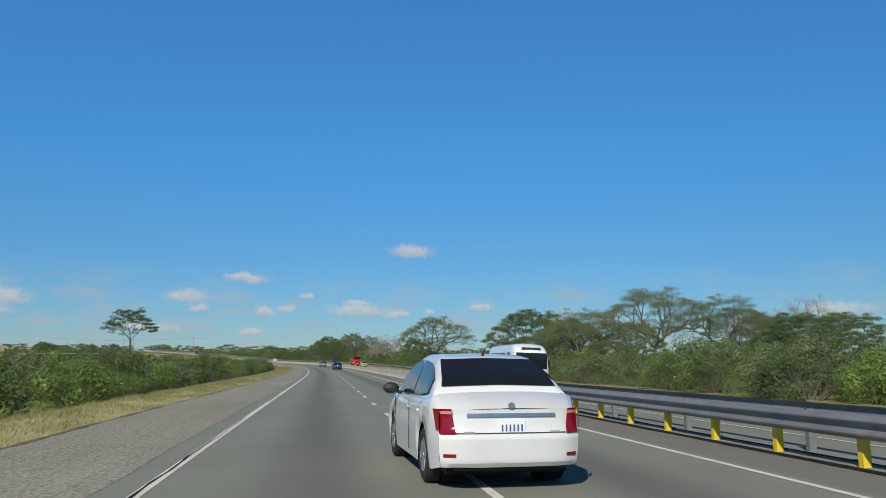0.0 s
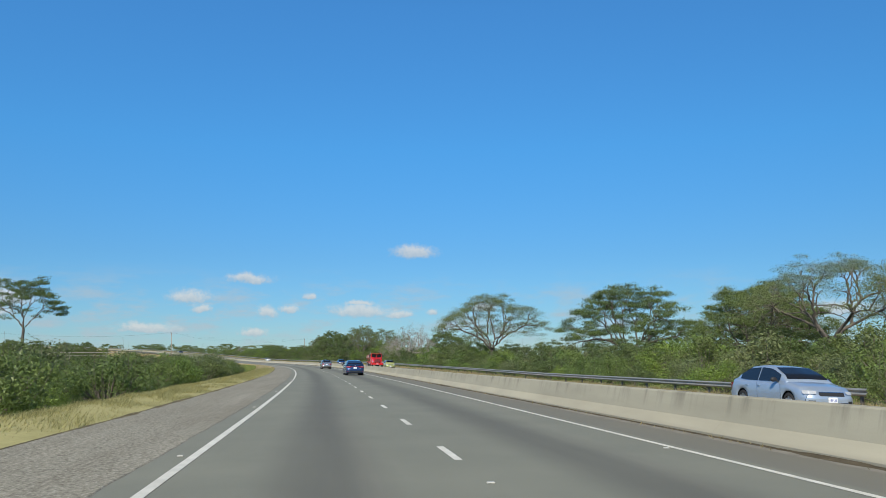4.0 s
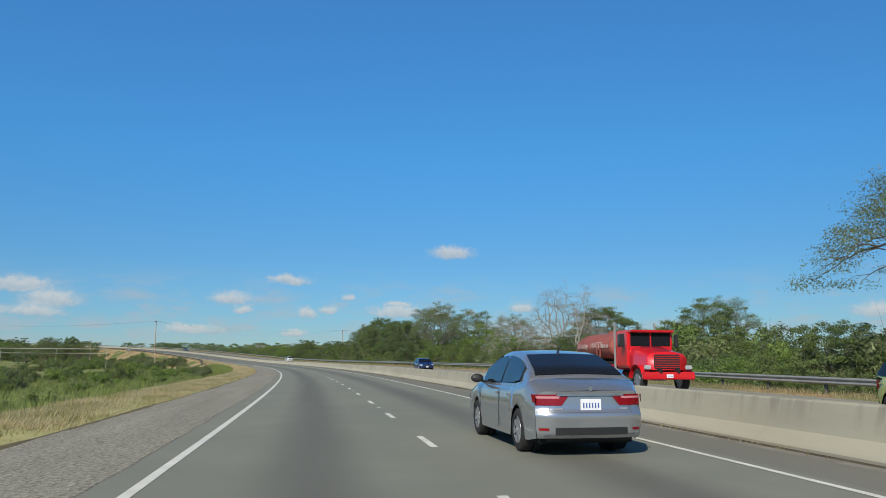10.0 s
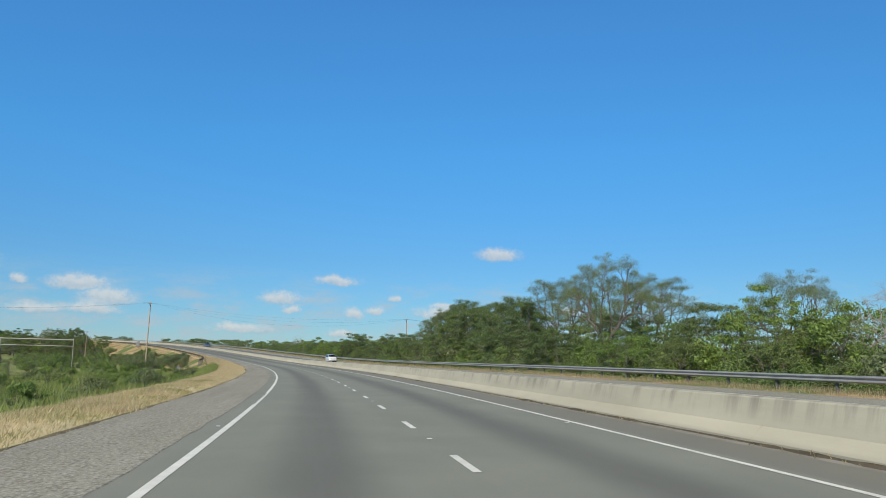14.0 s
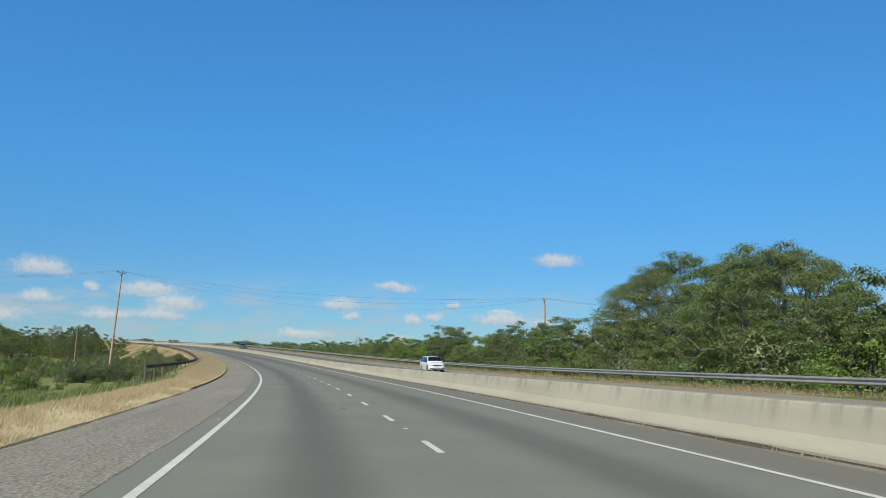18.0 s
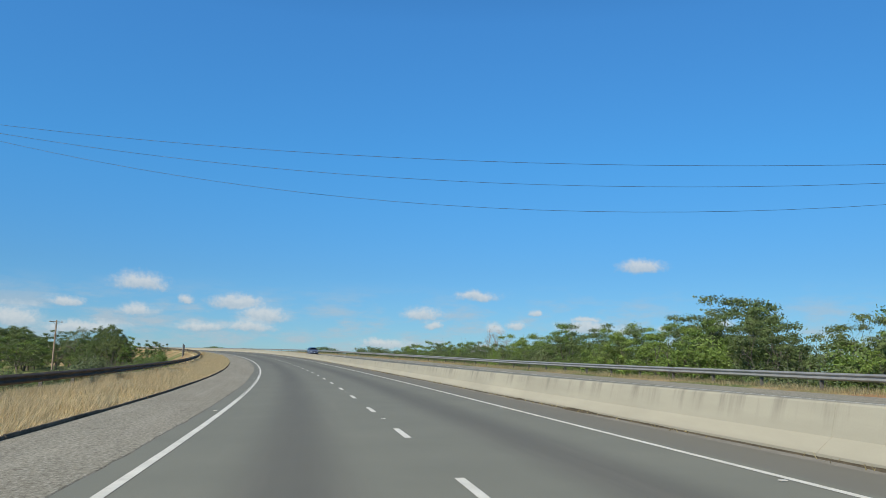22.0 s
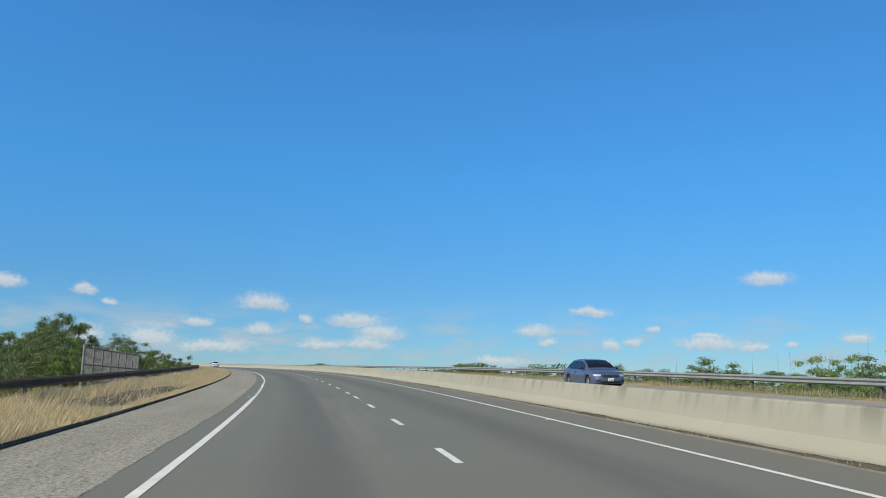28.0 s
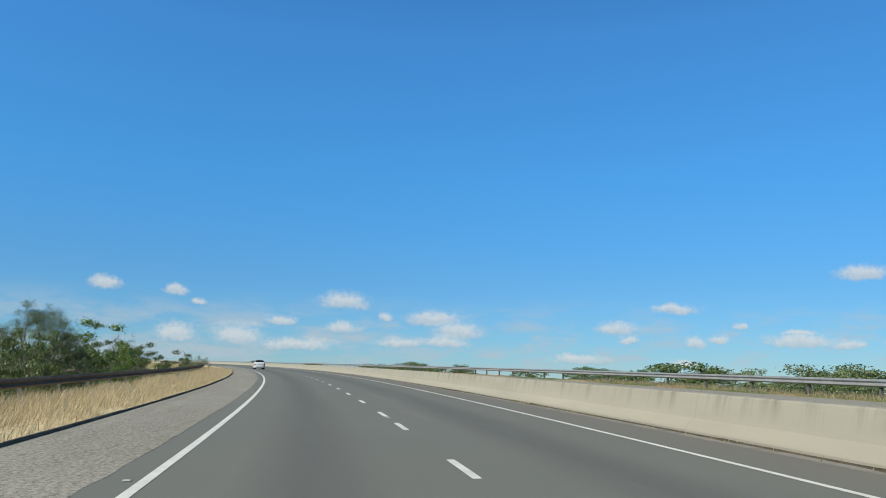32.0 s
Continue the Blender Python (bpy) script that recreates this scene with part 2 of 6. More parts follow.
def asphalt_material():
    """Grey worn asphalt: paler wheel tracks, a dark oily middle in each lane, stains and stone grain."""
    m, tr, b = material("asphalt", 0.82, 0.0, 0.3)
    co = tr.nodes.new("ShaderNodeTexCoord")
    sep = tr.nodes.new("ShaderNodeSeparateXYZ")
    tr.links.new(co.outputs["UV"], sep.inputs[0])
    v = sep.outputs[1]
    wob = grain(tr, 0.15, 3, 0.5, (0.15, 1.0, 1.0), True)
    lane = calc(tr, "ADD", v, calc(tr, "MULTIPLY", calc(tr, "SUBTRACT", wob, 0.5), 0.35))
    near = calc(tr, "ABSOLUTE", calc(tr, "SUBTRACT", calc(tr, "PINGPONG", calc(tr, "ADD", lane, 1.825 + 36.5), 1.825), 1.825))
    oily = span(tr, near, 0.05, 1.0, 1, 0, True)
    long = grain(tr, 0.7, 6, 0.65, (0.05, 1.0, 1.0), True)
    blot = grain(tr, 0.35, 5, 0.6, None, True)
    stone = grain(tr, 55.0, 3, 0.8, None, True)
    base = blend(tr, span(tr, blot, 0.3, 0.7), (0.190, 0.196, 0.154), (0.228, 0.233, 0.181))
    # the base colour darkens with station, from 380 to 560
    base = blend(tr, span(tr, sep.outputs[0], 380.0, 560.0, 0.0, 0.75, True), base, (0.138, 0.140, 0.112))
    base = blend(tr, calc(tr, "MULTIPLY", oily, span(tr, long, 0.25, 0.6, 0.40, 0.75)), base, (0.104, 0.102, 0.085))
    base = blend(tr, calc(tr, "MULTIPLY", span(tr, long, 0.55, 0.75), 0.35), base, (0.265, 0.25, 0.2))
    base = blend(tr, calc(tr, "MULTIPLY", span(tr, v, -5.75, -5.62, 1, 0), span(tr, v, -7.6, -7.5, 0, 0.6)), base, (0.165, 0.155, 0.125))
    base = blend(tr, span(tr, stone, 0.58, 0.72, 0, 0.5), base, (0.22, 0.21, 0.19))
    base = blend(tr, span(tr, stone, 0.42, 0.30, 0, 0.5), base, (0.06, 0.06, 0.06))
    tr.links.new(base, b.inputs["Base Color"])
    relief(tr, b, stone, 0.5, 0.006)
    return m


def shoulder_material():
    """Chip seal, warm grey: coarse stone, dark gaps, paler worn streaks and dusty blots."""
    m, tr, b = material("chip_seal", 0.92, 0.0, 0.2)
    blot, streak = grain(tr, 0.5, 5, 0.6, (0.3, 1, 1), True), grain(tr, 1.1, 5, 0.65, (0.07, 1, 1), True)
    clods, stone, fine = grain(tr, 4.5, 4, 0.75, (0.5, 1, 1), True), grain(tr, 17.0, 3, 0.8, (0.6, 1, 1), True), grain(tr, 60.0, 2, 0.7, None, True)
    base = blend(tr, span(tr, blot, 0.3, 0.7), (0.228, 0.216, 0.164), (0.290, 0.278, 0.216))
    base = blend(tr, span(tr, streak, 0.52, 0.70, 0, 0.45), base, (0.38, 0.35, 0.28))
    base = blend(tr, span(tr, streak, 0.46, 0.32, 0, 0.45), base, (0.180, 0.163, 0.122))
    base = blend(tr, span(tr, clods, 0.54, 0.66, 0, 0.40), base, (0.37, 0.335, 0.265))
    base = blend(tr, span(tr, clods, 0.46, 0.34, 0, 0.50), base, (0.115, 0.098, 0.070))
    base = blend(tr, span(tr, stone, 0.52, 0.62, 0, 0.5), base, (0.50, 0.475, 0.40))
    base = blend(tr, span(tr, stone, 0.47, 0.37, 0, 0.6), base, (0.075, 0.064, 0.047))
    base = blend(tr, span(tr, fine, 0.55, 0.75, 0, 0.4), base, (0.33, 0.31, 0.28))
    tr.links.new(base, b.inputs["Base Color"])
    relief(tr, b, stone, 0.8, 0.02)
    return m


def concrete_material(name, a, c, streak=0.5):
    """Cast concrete with stains that run down from its top edge (v of the UV is the height)."""
    m, tr, b = material(name, 0.85, 0.0, 0.3)
    co = tr.nodes.new("ShaderNodeTexCoord")
    sep = tr.nodes.new("ShaderNodeSeparateXYZ")
    tr.links.new(co.outputs["UV"], sep.inputs[0])
    blot, run, fine = grain(tr, 0.6, 6, 0.6, (0.35, 2.0, 1), True), grain(tr, 1.6, 5, 0.7, (1.0, 0.12, 1), True), grain(tr, 40.0, 3, 0.7, None, True)
    base = blend(tr, span(tr, blot, 0.3, 0.7), a, c)
    # the base colour is stepped down with station, between 430 and 560
    base = blend(tr, span(tr, sep.outputs[0], 430.0, 560.0, 0.0, 0.55, True), base, tuple(v * 0.80 for v in a))
    drip = calc(tr, "MULTIPLY", span(tr, run, 0.49, 0.64), span(tr, sep.outputs[1], 0.30, 0.85, 0, 1))
    base = blend(tr, calc(tr, "MULTIPLY", drip, streak), base, (0.11, 0.105, 0.085))
    foot = calc(tr, "MULTIPLY", span(tr, sep.outputs[1], 0.0, 0.12, 1, 0), span(tr, blot, 0.35, 0.6))
    base = blend(tr, calc(tr, "MULTIPLY", foot, 0.55), base, (0.17, 0.15, 0.12))
    base = blend(tr, span(tr, fine, 0.3, 0.7, 0.0, 0.12), base, (0.2, 0.19, 0.16))
    tr.links.new(base, b.inputs["Base Color"])
    relief(tr, b, fine, 0.2, 0.004)
    return m


def ground_material():
    """Fields: green herbs, dry straw and bare reddish soil in patches."""
    m, tr, b = material("field", 0.95, 0.0, 0.15)
    big, mid, fine = grain(tr, 0.035, 5, 0.6), grain(tr, 0.35, 6, 0.65), grain(tr, 6.0, 4, 0.7)
    green = blend(tr, span(tr, fine, 0.3, 0.7), (0.105, 0.150, 0.038), (0.235, 0.300, 0.090))
    straw = blend(tr, span(tr, fine, 0.3, 0.7), (0.20, 0.16, 0.075), (0.36, 0.29, 0.15))
    base = blend(tr, span(tr, mid, 0.46, 0.62), green, straw)
    base = blend(tr, span(tr, big, 0.55, 0.7, 0, 0.7), base, (0.21, 0.135, 0.07))
    tr.links.new(base, b.inputs["Base Color"])
    relief(tr, b, fine, 0.6, 0.05)
    return m


ASPHALT, CHIPS, FIELD = asphalt_material(), shoulder_material(), ground_material()
WALL_CONCRETE = concrete_material("barrier_concrete", (0.335, 0.315, 0.235), (0.435, 0.408, 0.305), 0.75)
KERB_CONCRETE = two_tone("weathered_kerb", (0.070, 0.060, 0.042), (0.21, 0.185, 0.14), 1.6, 16.0, 0.97, bump=0.6, deep=0.02, spec=0.04)
LINE_PAINT = two_tone("road_paint", (0.52, 0.51, 0.43), (0.82, 0.80, 0.69), 2.5, 45.0, 0.6, bump=0.2, deep=0.003)
CRACK_TAR = two_tone("black_tar", (0.008, 0.008, 0.007), (0.028, 0.026, 0.022), 8.0, 60.0, 0.9, spec=0.1)
WORN_PATCH = two_tone("dark_worn_asphalt", (0.085, 0.083, 0.07), (0.165, 0.16, 0.13), 3.0, 55.0, 0.85, bump=0.4)
STRAW_SOIL = two_tone("straw_verge", (0.46, 0.37, 0.19), (0.66, 0.55, 0.32), 0.7, 9.0, 0.95, bump=0.5, deep=0.03)
EDGE_SOIL = two_tone("weedy_edge_soil", (0.085, 0.072, 0.042), (0.22, 0.19, 0.11), 2.5, 26.0, 0.95, bump=0.6, deep=0.02, spec=0.1)
DARK_SOIL = two_tone("dark_blown_soil", (0.05, 0.042, 0.028), (0.14, 0.118, 0.08), 3.0, 30.0, 0.95, bump=0.6, deep=0.03, spec=0.1)
GREEN_STRAW = two_tone("yellow_green_verge", (0.27, 0.25, 0.09), (0.46, 0.42, 0.18), 0.7, 9.0, 0.95, bump=0.5, deep=0.03)


def bank_material():
    """A cut bank: bare orange soil, dry straw and green creepers in patches."""
    m, tr, b = material("overgrown_bank", 0.95, 0.0, 0.15)
    big, mid, fine = grain(tr, 0.12, 5, 0.6), grain(tr, 0.6, 5, 0.65), grain(tr, 7.0, 4, 0.7)
    soil = blend(tr, span(tr, fine, 0.3, 0.7), (0.22, 0.125, 0.06), (0.42, 0.27, 0.14))
    straw = blend(tr, span(tr, fine, 0.3, 0.7), (0.26, 0.21, 0.10), (0.48, 0.40, 0.22))
    green = blend(tr, span(tr, fine, 0.3, 0.7), (0.07, 0.10, 0.028), (0.17, 0.21, 0.065))
    base = blend(tr, span(tr, mid, 0.42, 0.60), soil, straw)
    base = blend(tr, span(tr, big, 0.46, 0.58), base, green)
    tr.links.new(base, b.inputs["Base Color"])
    relief(tr, b, fine, 0.6, 0.05)
    return m


BANK_SOIL = bank_material()
STEEL = two_tone("galvanised_steel", (0.21, 0.215, 0.205), (0.36, 0.36, 0.34), 1.5, 50.0, 0.5, 0.3, bump=0.08)
BLACK_STEEL = two_tone("median_rail_steel", (0.16, 0.162, 0.160), (0.28, 0.282, 0.275), 1.5, 50.0, 0.5, 0.3, bump=0.08)
POST_STEEL = two_tone("dull_post_steel", (0.07, 0.066, 0.056), (0.16, 0.15, 0.13), 2.0, 40.0, 0.8, 0.1, bump=0.1)
GREY_GRIT = two_tone("grey_grit", (0.13, 0.125, 0.10), (0.29, 0.275, 0.235), 1.4, 22.0, 0.95, bump=0.6, deep=0.02)
RUSTY = two_tone("weathered_rail_steel", (0.06, 0.043, 0.026), (0.145, 0.108, 0.075), 1.2, 40.0, 0.85, 0.0, bump=0.15)
YELLOW = two_tone("yellow_post_paint", (0.62, 0.42, 0.02), (0.80, 0.58, 0.04), 5.0, 40.0, 0.5, bump=0.1)
BARK = two_tone("grey_bark", (0.075, 0.063, 0.05), (0.19, 0.165, 0.135), 2.0, 18.0, 0.9, bump=0.6, deep=0.04, stretch=(1, 1, 0.3))
PALE_BARK = two_tone("pale_bare_twigs", (0.20, 0.18, 0.155), (0.38, 0.35, 0.31), 2.0, 18.0, 0.9, bump=0.3, deep=0.02)
POLE_WOOD = two_tone("weathered_pole_wood", (0.20, 0.14, 0.095), (0.42, 0.33, 0.24), 2.0, 40.0, 0.85, bump=0.4, stretch=(1, 1, 0.08))
WIRE = plain("black_wire", (0.02, 0.02, 0.022), 0.5)
CERAMIC = plain("insulator_ceramic", (0.30, 0.20, 0.14), 0.25)
PIPE = two_tone("pale_pipe_steel", (0.26, 0.25, 0.22), (0.44, 0.42, 0.37), 1.0, 20.0, 0.6, 0.1)
STUD = plain("dusty_white_stud", (0.52, 0.51, 0.46), 0.45)
SCRUB = leafy("scrub_leaves", (0.052, 0.088, 0.022), (0.17, 0.25, 0.07), 0.03)
DUSTY = leafy("dusty_scrub_leaves", (0.07, 0.092, 0.038), (0.205, 0.252, 0.108), 0.02)
BRIGHT = leafy("bright_shrub_leaves", (0.058, 0.104, 0.020), (0.212, 0.320, 0.068), 0.03, sprays=0.8)
CANOPY = leafy("rain_tree_leaves", (0.054, 0.076, 0.028), (0.195, 0.255, 0.1), 0.02)
THORN = leafy("thorn_leaves", (0.045, 0.068, 0.021), (0.158, 0.215, 0.07), 0.02)
DARK_CANOPY = leafy("dark_canopy_leaves", (0.038, 0.062, 0.02), (0.16, 0.23, 0.072), 0.015)
HERB = leafy("field_herbs", (0.100, 0.140, 0.038), (0.275, 0.345, 0.115), 0.03, sprays=0.5)
STRAW = leafy("dry_grass", (0.70, 0.56, 0.30), (0.90, 0.76, 0.47), 0.0, 0.8, 0.50, 0.0, 0.0)
GREEN_BLADE = leafy("yellowing_grass", (0.33, 0.31, 0.115), (0.60, 0.555, 0.26), 0.0, 0.8, 0.4, 0.0, 0.35)
DULL_STRAW = leafy("grey_dry_grass", (0.36, 0.30, 0.15), (0.60, 0.51, 0.28), 0.02, 0.8, 0.4, 0.0, 0.3)


# ---- building helpers ----
def mesh_of(name, verts, faces, mats, smooth=False, uvs=None, index=None):
    me = bpy.data.meshes.new(name)
    me.from_pydata([tuple(v) for v in verts], [], [tuple(f) for f in faces])
    for m in mats if isinstance(mats, (list, tuple)) else [mats]:
        me.materials.append(m)
    if index is not None:
        me.polygons.foreach_set("material_index", index)
    if smooth:
        me.polygons.foreach_set("use_smooth", [True] * len(me.polygons))
    if uvs is not None:
        lay = me.uv_layers.new(name="UVMap")
        loops = np.empty(len(me.loops), dtype=np.int32)
        me.loops.foreach_get("vertex_index", loops)
        lay.data.foreach_set("uv", np.asarray(uvs, dtype=np.float32)[loops].ravel())
    me.update()
    return me


def part(name, bm, mat, parent, label=""):
    """One bmesh (or mesh) as one object under a thing or a part."""
    if isinstance(bm, bmesh.types.BMesh):
        me = bpy.data.meshes.new(name)
        bm.to_mesh(me)
        bm.free()
        me.materials.append(mat)
    else:
        me = bm
    ob = new(name, me)
    ob.parent = parent
    if label:
        ob["label"] = label
    return ob


def box(bm, x0, x1, y0, y1, z0, z1, bevel=0.0):
    r = bmesh.ops.create_cube(bm, size=1.0, matrix=Matrix.LocRotScale(((x0 + x1) / 2, (y0 + y1) / 2, (z0 + z1) / 2), None, (x1 - x0, y1 - y0, z1 - z0)))
    if bevel:
        edges = list({e for v in r["verts"] for e in v.link_edges})
        bmesh.ops.bevel(bm, geom=edges, offset=bevel, segments=2, affect="EDGES")
    return bm


def cyl(bm, a, b, r0, r1=None, n=10):
    """A tapered rod from a to b."""
    a, b = Vector(a), Vector(b)
    d = b - a
    m = Matrix.Translation((a + b) / 2) @ d.to_track_quat("Z", "Y").to_matrix().to_4x4()
    bmesh.ops.create_cone(bm, cap_ends=True, segments=n, radius1=r0, radius2=r0 if r1 is None else r1, depth=d.length, matrix=m)
    return bm


# ---- the road's line ----
STEP = 4.0
STATION = np.arange(-40, 1240, STEP)
_k = np.interp(STATION, np.arange(-40, 1241, 64.0), BEND) / 1000
_g = np.interp(STATION, np.arange(-40, 1241, 64.0), CLIMB) / 100
_b = np.interp(STATION, np.arange(-40, 1241, 64.0), FALL) / 100
_i0 = int(np.searchsorted(STATION, 0))
HEAD = np.cumsum(_k) * STEP
HEAD -= HEAD[_i0]
LX, LY, LZ = np.cumsum(-np.sin(HEAD)) * STEP, np.cumsum(np.cos(HEAD)) * STEP, np.cumsum(_g) * STEP
LX, LY, LZ = LX - LX[_i0], LY - LY[_i0], LZ - LZ[_i0]


def heading(s):
    return np.interp(s, STATION, HEAD)


def far_drop(s, off):
    """The far carriageway falls away from the median where the road is straight."""
    c = np.interp(s, [150, 280], [0.032, 0.0])
    return -c * np.maximum(0, -off - 8.2)


def place(s, off, up=0.0):
    """The point at a station, so far to the left of the lane's middle and so high over the road's surface."""
    s, off = np.asarray(s, float), np.asarray(off, float)
    x, y, z = (np.interp(s, STATION, a) for a in (LX, LY, LZ))
    # straight on behind the first and past the last station
    before = np.minimum(0, s - STATION[0])
    h, b = np.interp(s, STATION, HEAD), np.interp(s, STATION, _b)
    x, y = x - np.sin(h) * before, y + np.cos(h) * before
    z = z - off * np.sin(b) + far_drop(s, off) + up
    return np.stack(np.broadcast_arrays(x - np.cos(h) * off, y - np.sin(h) * off, z), -1)


def ribbon(s, offs, ups, closed=False):
    """Verts, faces and UV (station, offset) of a strip with the given cross-section along the stations s."""
    offs, ups = np.asarray(offs, float), np.asarray(ups, float)
    n, k = len(s), offs.shape[-1]
    if offs.ndim == 1:
        offs, ups = np.tile(offs, (n, 1)), np.tile(ups, (n, 1))
    v = place(np.repeat(s, k), offs.ravel(), ups.ravel())
    f = []
    for i in range(n - 1):
        for j in range(k if closed else k - 1):
            j2 = (j + 1) % k
            f.append((i * k + j, i * k + j2, (i + 1) * k + j2, (i + 1) * k + j))
    if closed:
        f += [tuple(range(k - 1, -1, -1)), tuple((n - 1) * k + j for j in range(k))]
    return v, f, np.stack([np.repeat(s, k), offs.ravel()], -1)


def strip(name, s, offs, ups, mat, closed=False, smooth=False, uv_height=False):
    v, f, uv = ribbon(s, offs, ups, closed)
    if uv_height:
        uv = np.stack([uv[:, 0], np.tile(np.asarray(ups, float), len(s)) if np.asarray(ups).ndim == 1 else np.asarray(ups).ravel()], -1)
    return mesh_of(name, v, f, mat, smooth, uv)


def natural(s):
    """Level of the land beside the road."""
    return np.interp(s, [-200, 0, 160, 320, 400, 480, 560, 640, 800, 1240], [0.4, -0.7, -2.4, -3.6, -3.9, -3.8, -3.4, -2.6, 0.0, 6.5])


RUN = np.arange(-40, 1236, 4.0)

# ---- ground ----
def nearest(x, y):
    """Station and offset of the road's line nearest to points of the plan."""
    px, py = np.ravel(x), np.ravel(y)
    cx, cy = LX[::5], LY[::5]
    d = (px[:, None] - cx) ** 2 + (py[:, None] - cy) ** 2
    k = d.argmin(1) * 5
    h = HEAD[k]
    off = (px - LX[k]) * -np.cos(h) + (py - LY[k]) * -np.sin(h)
    return STATION[k], off


def land_level(x, y):
    x, y = np.ravel(x), np.ravel(y)
    s, off = nearest(x, y)
    far = np.clip((np.abs(off) - 250) / 1200, 0, 1)
    z = natural(s) * (1 - far) - 3.0 * far
    rough = np.clip((np.abs(off) - 30) / 60, 0, 1)
    wave = 0.35 * np.sin(np.ravel(x) * 0.041 + 1.3) * np.sin(np.ravel(y) * 0.037) + 0.2 * np.sin(np.ravel(x) * 0.13 + np.ravel(y) * 0.09)
    return z + rough * wave


def build_ground():
    fine_x, fine_y = np.arange(-760, 301, 20.0), np.arange(-120, 1161, 20.0)
    out = np.array([60, 160, 320, 640, 1300, 2500, 4300.0])
    gx = np.concatenate([fine_x[0] - out[::-1], fine_x, fine_x[-1] + out])
    gy = np.concatenate([fine_y[0] - out[::-1], fine_y, fine_y[-1] + out])
    X, Y = np.meshgrid(gx, gy)
    v = np.stack([X.ravel(), Y.ravel(), land_level(X, Y)], -1)
    w, f = len(gx), []
    for j in range(len(gy) - 1):
        for i in range(w - 1):
            a = j * w + i
            f.append((a, a + 1, a + w + 1, a + w))
    ob = new("ground", mesh_of("ground", v, f, FIELD, True))
    tagged(ob, "open fields of green herbs and dry straw with bare soil", "ground", kind="structure")


build_ground()

# ---- carriageways ----
road = new("road", strip("road", RUN, [2.62, -1.8, -5.4, -6.72], [0, 0.0, 0.0, 0.0], ASPHALT))
tagged(road, "worn grey asphalt carriageway with two lanes and oily wheel tracks", "road", kind="structure")
far_road = new("road_far", strip("road_far", RUN, [-8.0, -12.0, -16.0, -17.2], [0, 0, 0, 0], ASPHALT))
tagged(far_road, "grey asphalt carriageway of the oncoming traffic beyond the barrier", "road", kind="structure")


def edge_of_paving(s):
    return np.interp(s, [-40, 60, 160, 400, 1240], [4.95, 4.95, 4.68, 4.62, 4.48])



def ragged(s):
    """The uneven outer edge of the chip seal."""
    return np.array([0.10 * noise.noise(Vector((a * 0.21, 3.7, 0))) for a in s]) * np.interp(s, [380, 400], [1, 0])


def seal_edge(s):
    """Where the chip seal ends over the asphalt: a wandering, crumbled edge."""
    return np.array([2.30 + 0.10 * noise.noise(Vector((a * 0.07, 6.1, 0))) + 0.05 * noise.noise(Vector((a * 0.55, 2.2, 0))) + 0.035 * noise.noise(Vector((a * 1.7, 9.2, 0))) for a in s])


edge = edge_of_paving(RUN) + ragged(RUN)
SEAL = np.concatenate([np.arange(-40, 720, 0.5), np.arange(720, 1233, 4.0)])
seal_out, seal_in = edge_of_paving(SEAL) + ragged(SEAL), seal_edge(SEAL)
shoulder = new("shoulder", strip("shoulder", SEAL, np.stack([seal_out, seal_out * 0.5 + seal_in * 0.5, seal_in + 0.02, seal_in], -1), np.tile([0.008, 0.010, 0.009, 0.001], (len(SEAL), 1)), CHIPS))
tagged(shoulder, "pale pinkish-grey chip-seal hard shoulder with coarse stone", "shoulder", kind="structure")
far_shoulder = new("shoulder_far", strip("shoulder_far", RUN, [-17.2, -18.5, -19.8], [0, 0, 0], CHIPS))
tagged(far_shoulder, "pale chip-seal shoulder of the far carriageway", "shoulder", kind="structure")
gutter = new("gutter", strip("gutter", RUN[RUN >= 36], [-6.72, -6.86, -7.06], [0.0, 0.004, 0.012], GREY_GRIT, uv_height=True))
tagged(gutter, "dusty concrete gutter strip at the foot of the barrier", "gutter", kind="structure")
median = new("median_strip", strip("median_strip", np.arange(-40, 42, 2.0), [-6.72, -7.2, -8.0], [0.0, 0.03, 0.0], GREY_GRIT))
tagged(median, "grey gritty median strip under the steel guard rail", "ground", kind="structure")


# painted lines, each a part of its road
def line(parent, name, s, off, width, label=""):
    v, f, uv = ribbon(s, [off + width / 2, off - width / 2], [0.005, 0.005])
    me = mesh_of(name, v, f, LINE_PAINT, uvs=uv)
    return part(name, me, None, parent, label)


line(road, "edge_line", RUN, 1.825, 0.13)
line(road, "edge_line", RUN, -5.475, 0.11)
line(far_road, "edge_line", RUN, -9.45, 0.11)
line(far_road, "edge_line", RUN, -16.85, 0.12)
DASH_AT = 1.3
# the paint machine set off anew in three places, so that the gaps are shorter there
far_ends = [3.0 + 6 * i for i in range(-2, 99)] + [596.3] + [600.3 + 5.7 * i for i in range(6)] + [632.8 + 6.2 * i for i in range(6)] + [667.4 + 6 * i for i in range(24)]
for f in far_ends:
    line(road, "lane_dash", np.linspace(f - 1.7, f, 3), -1.825, 0.115)


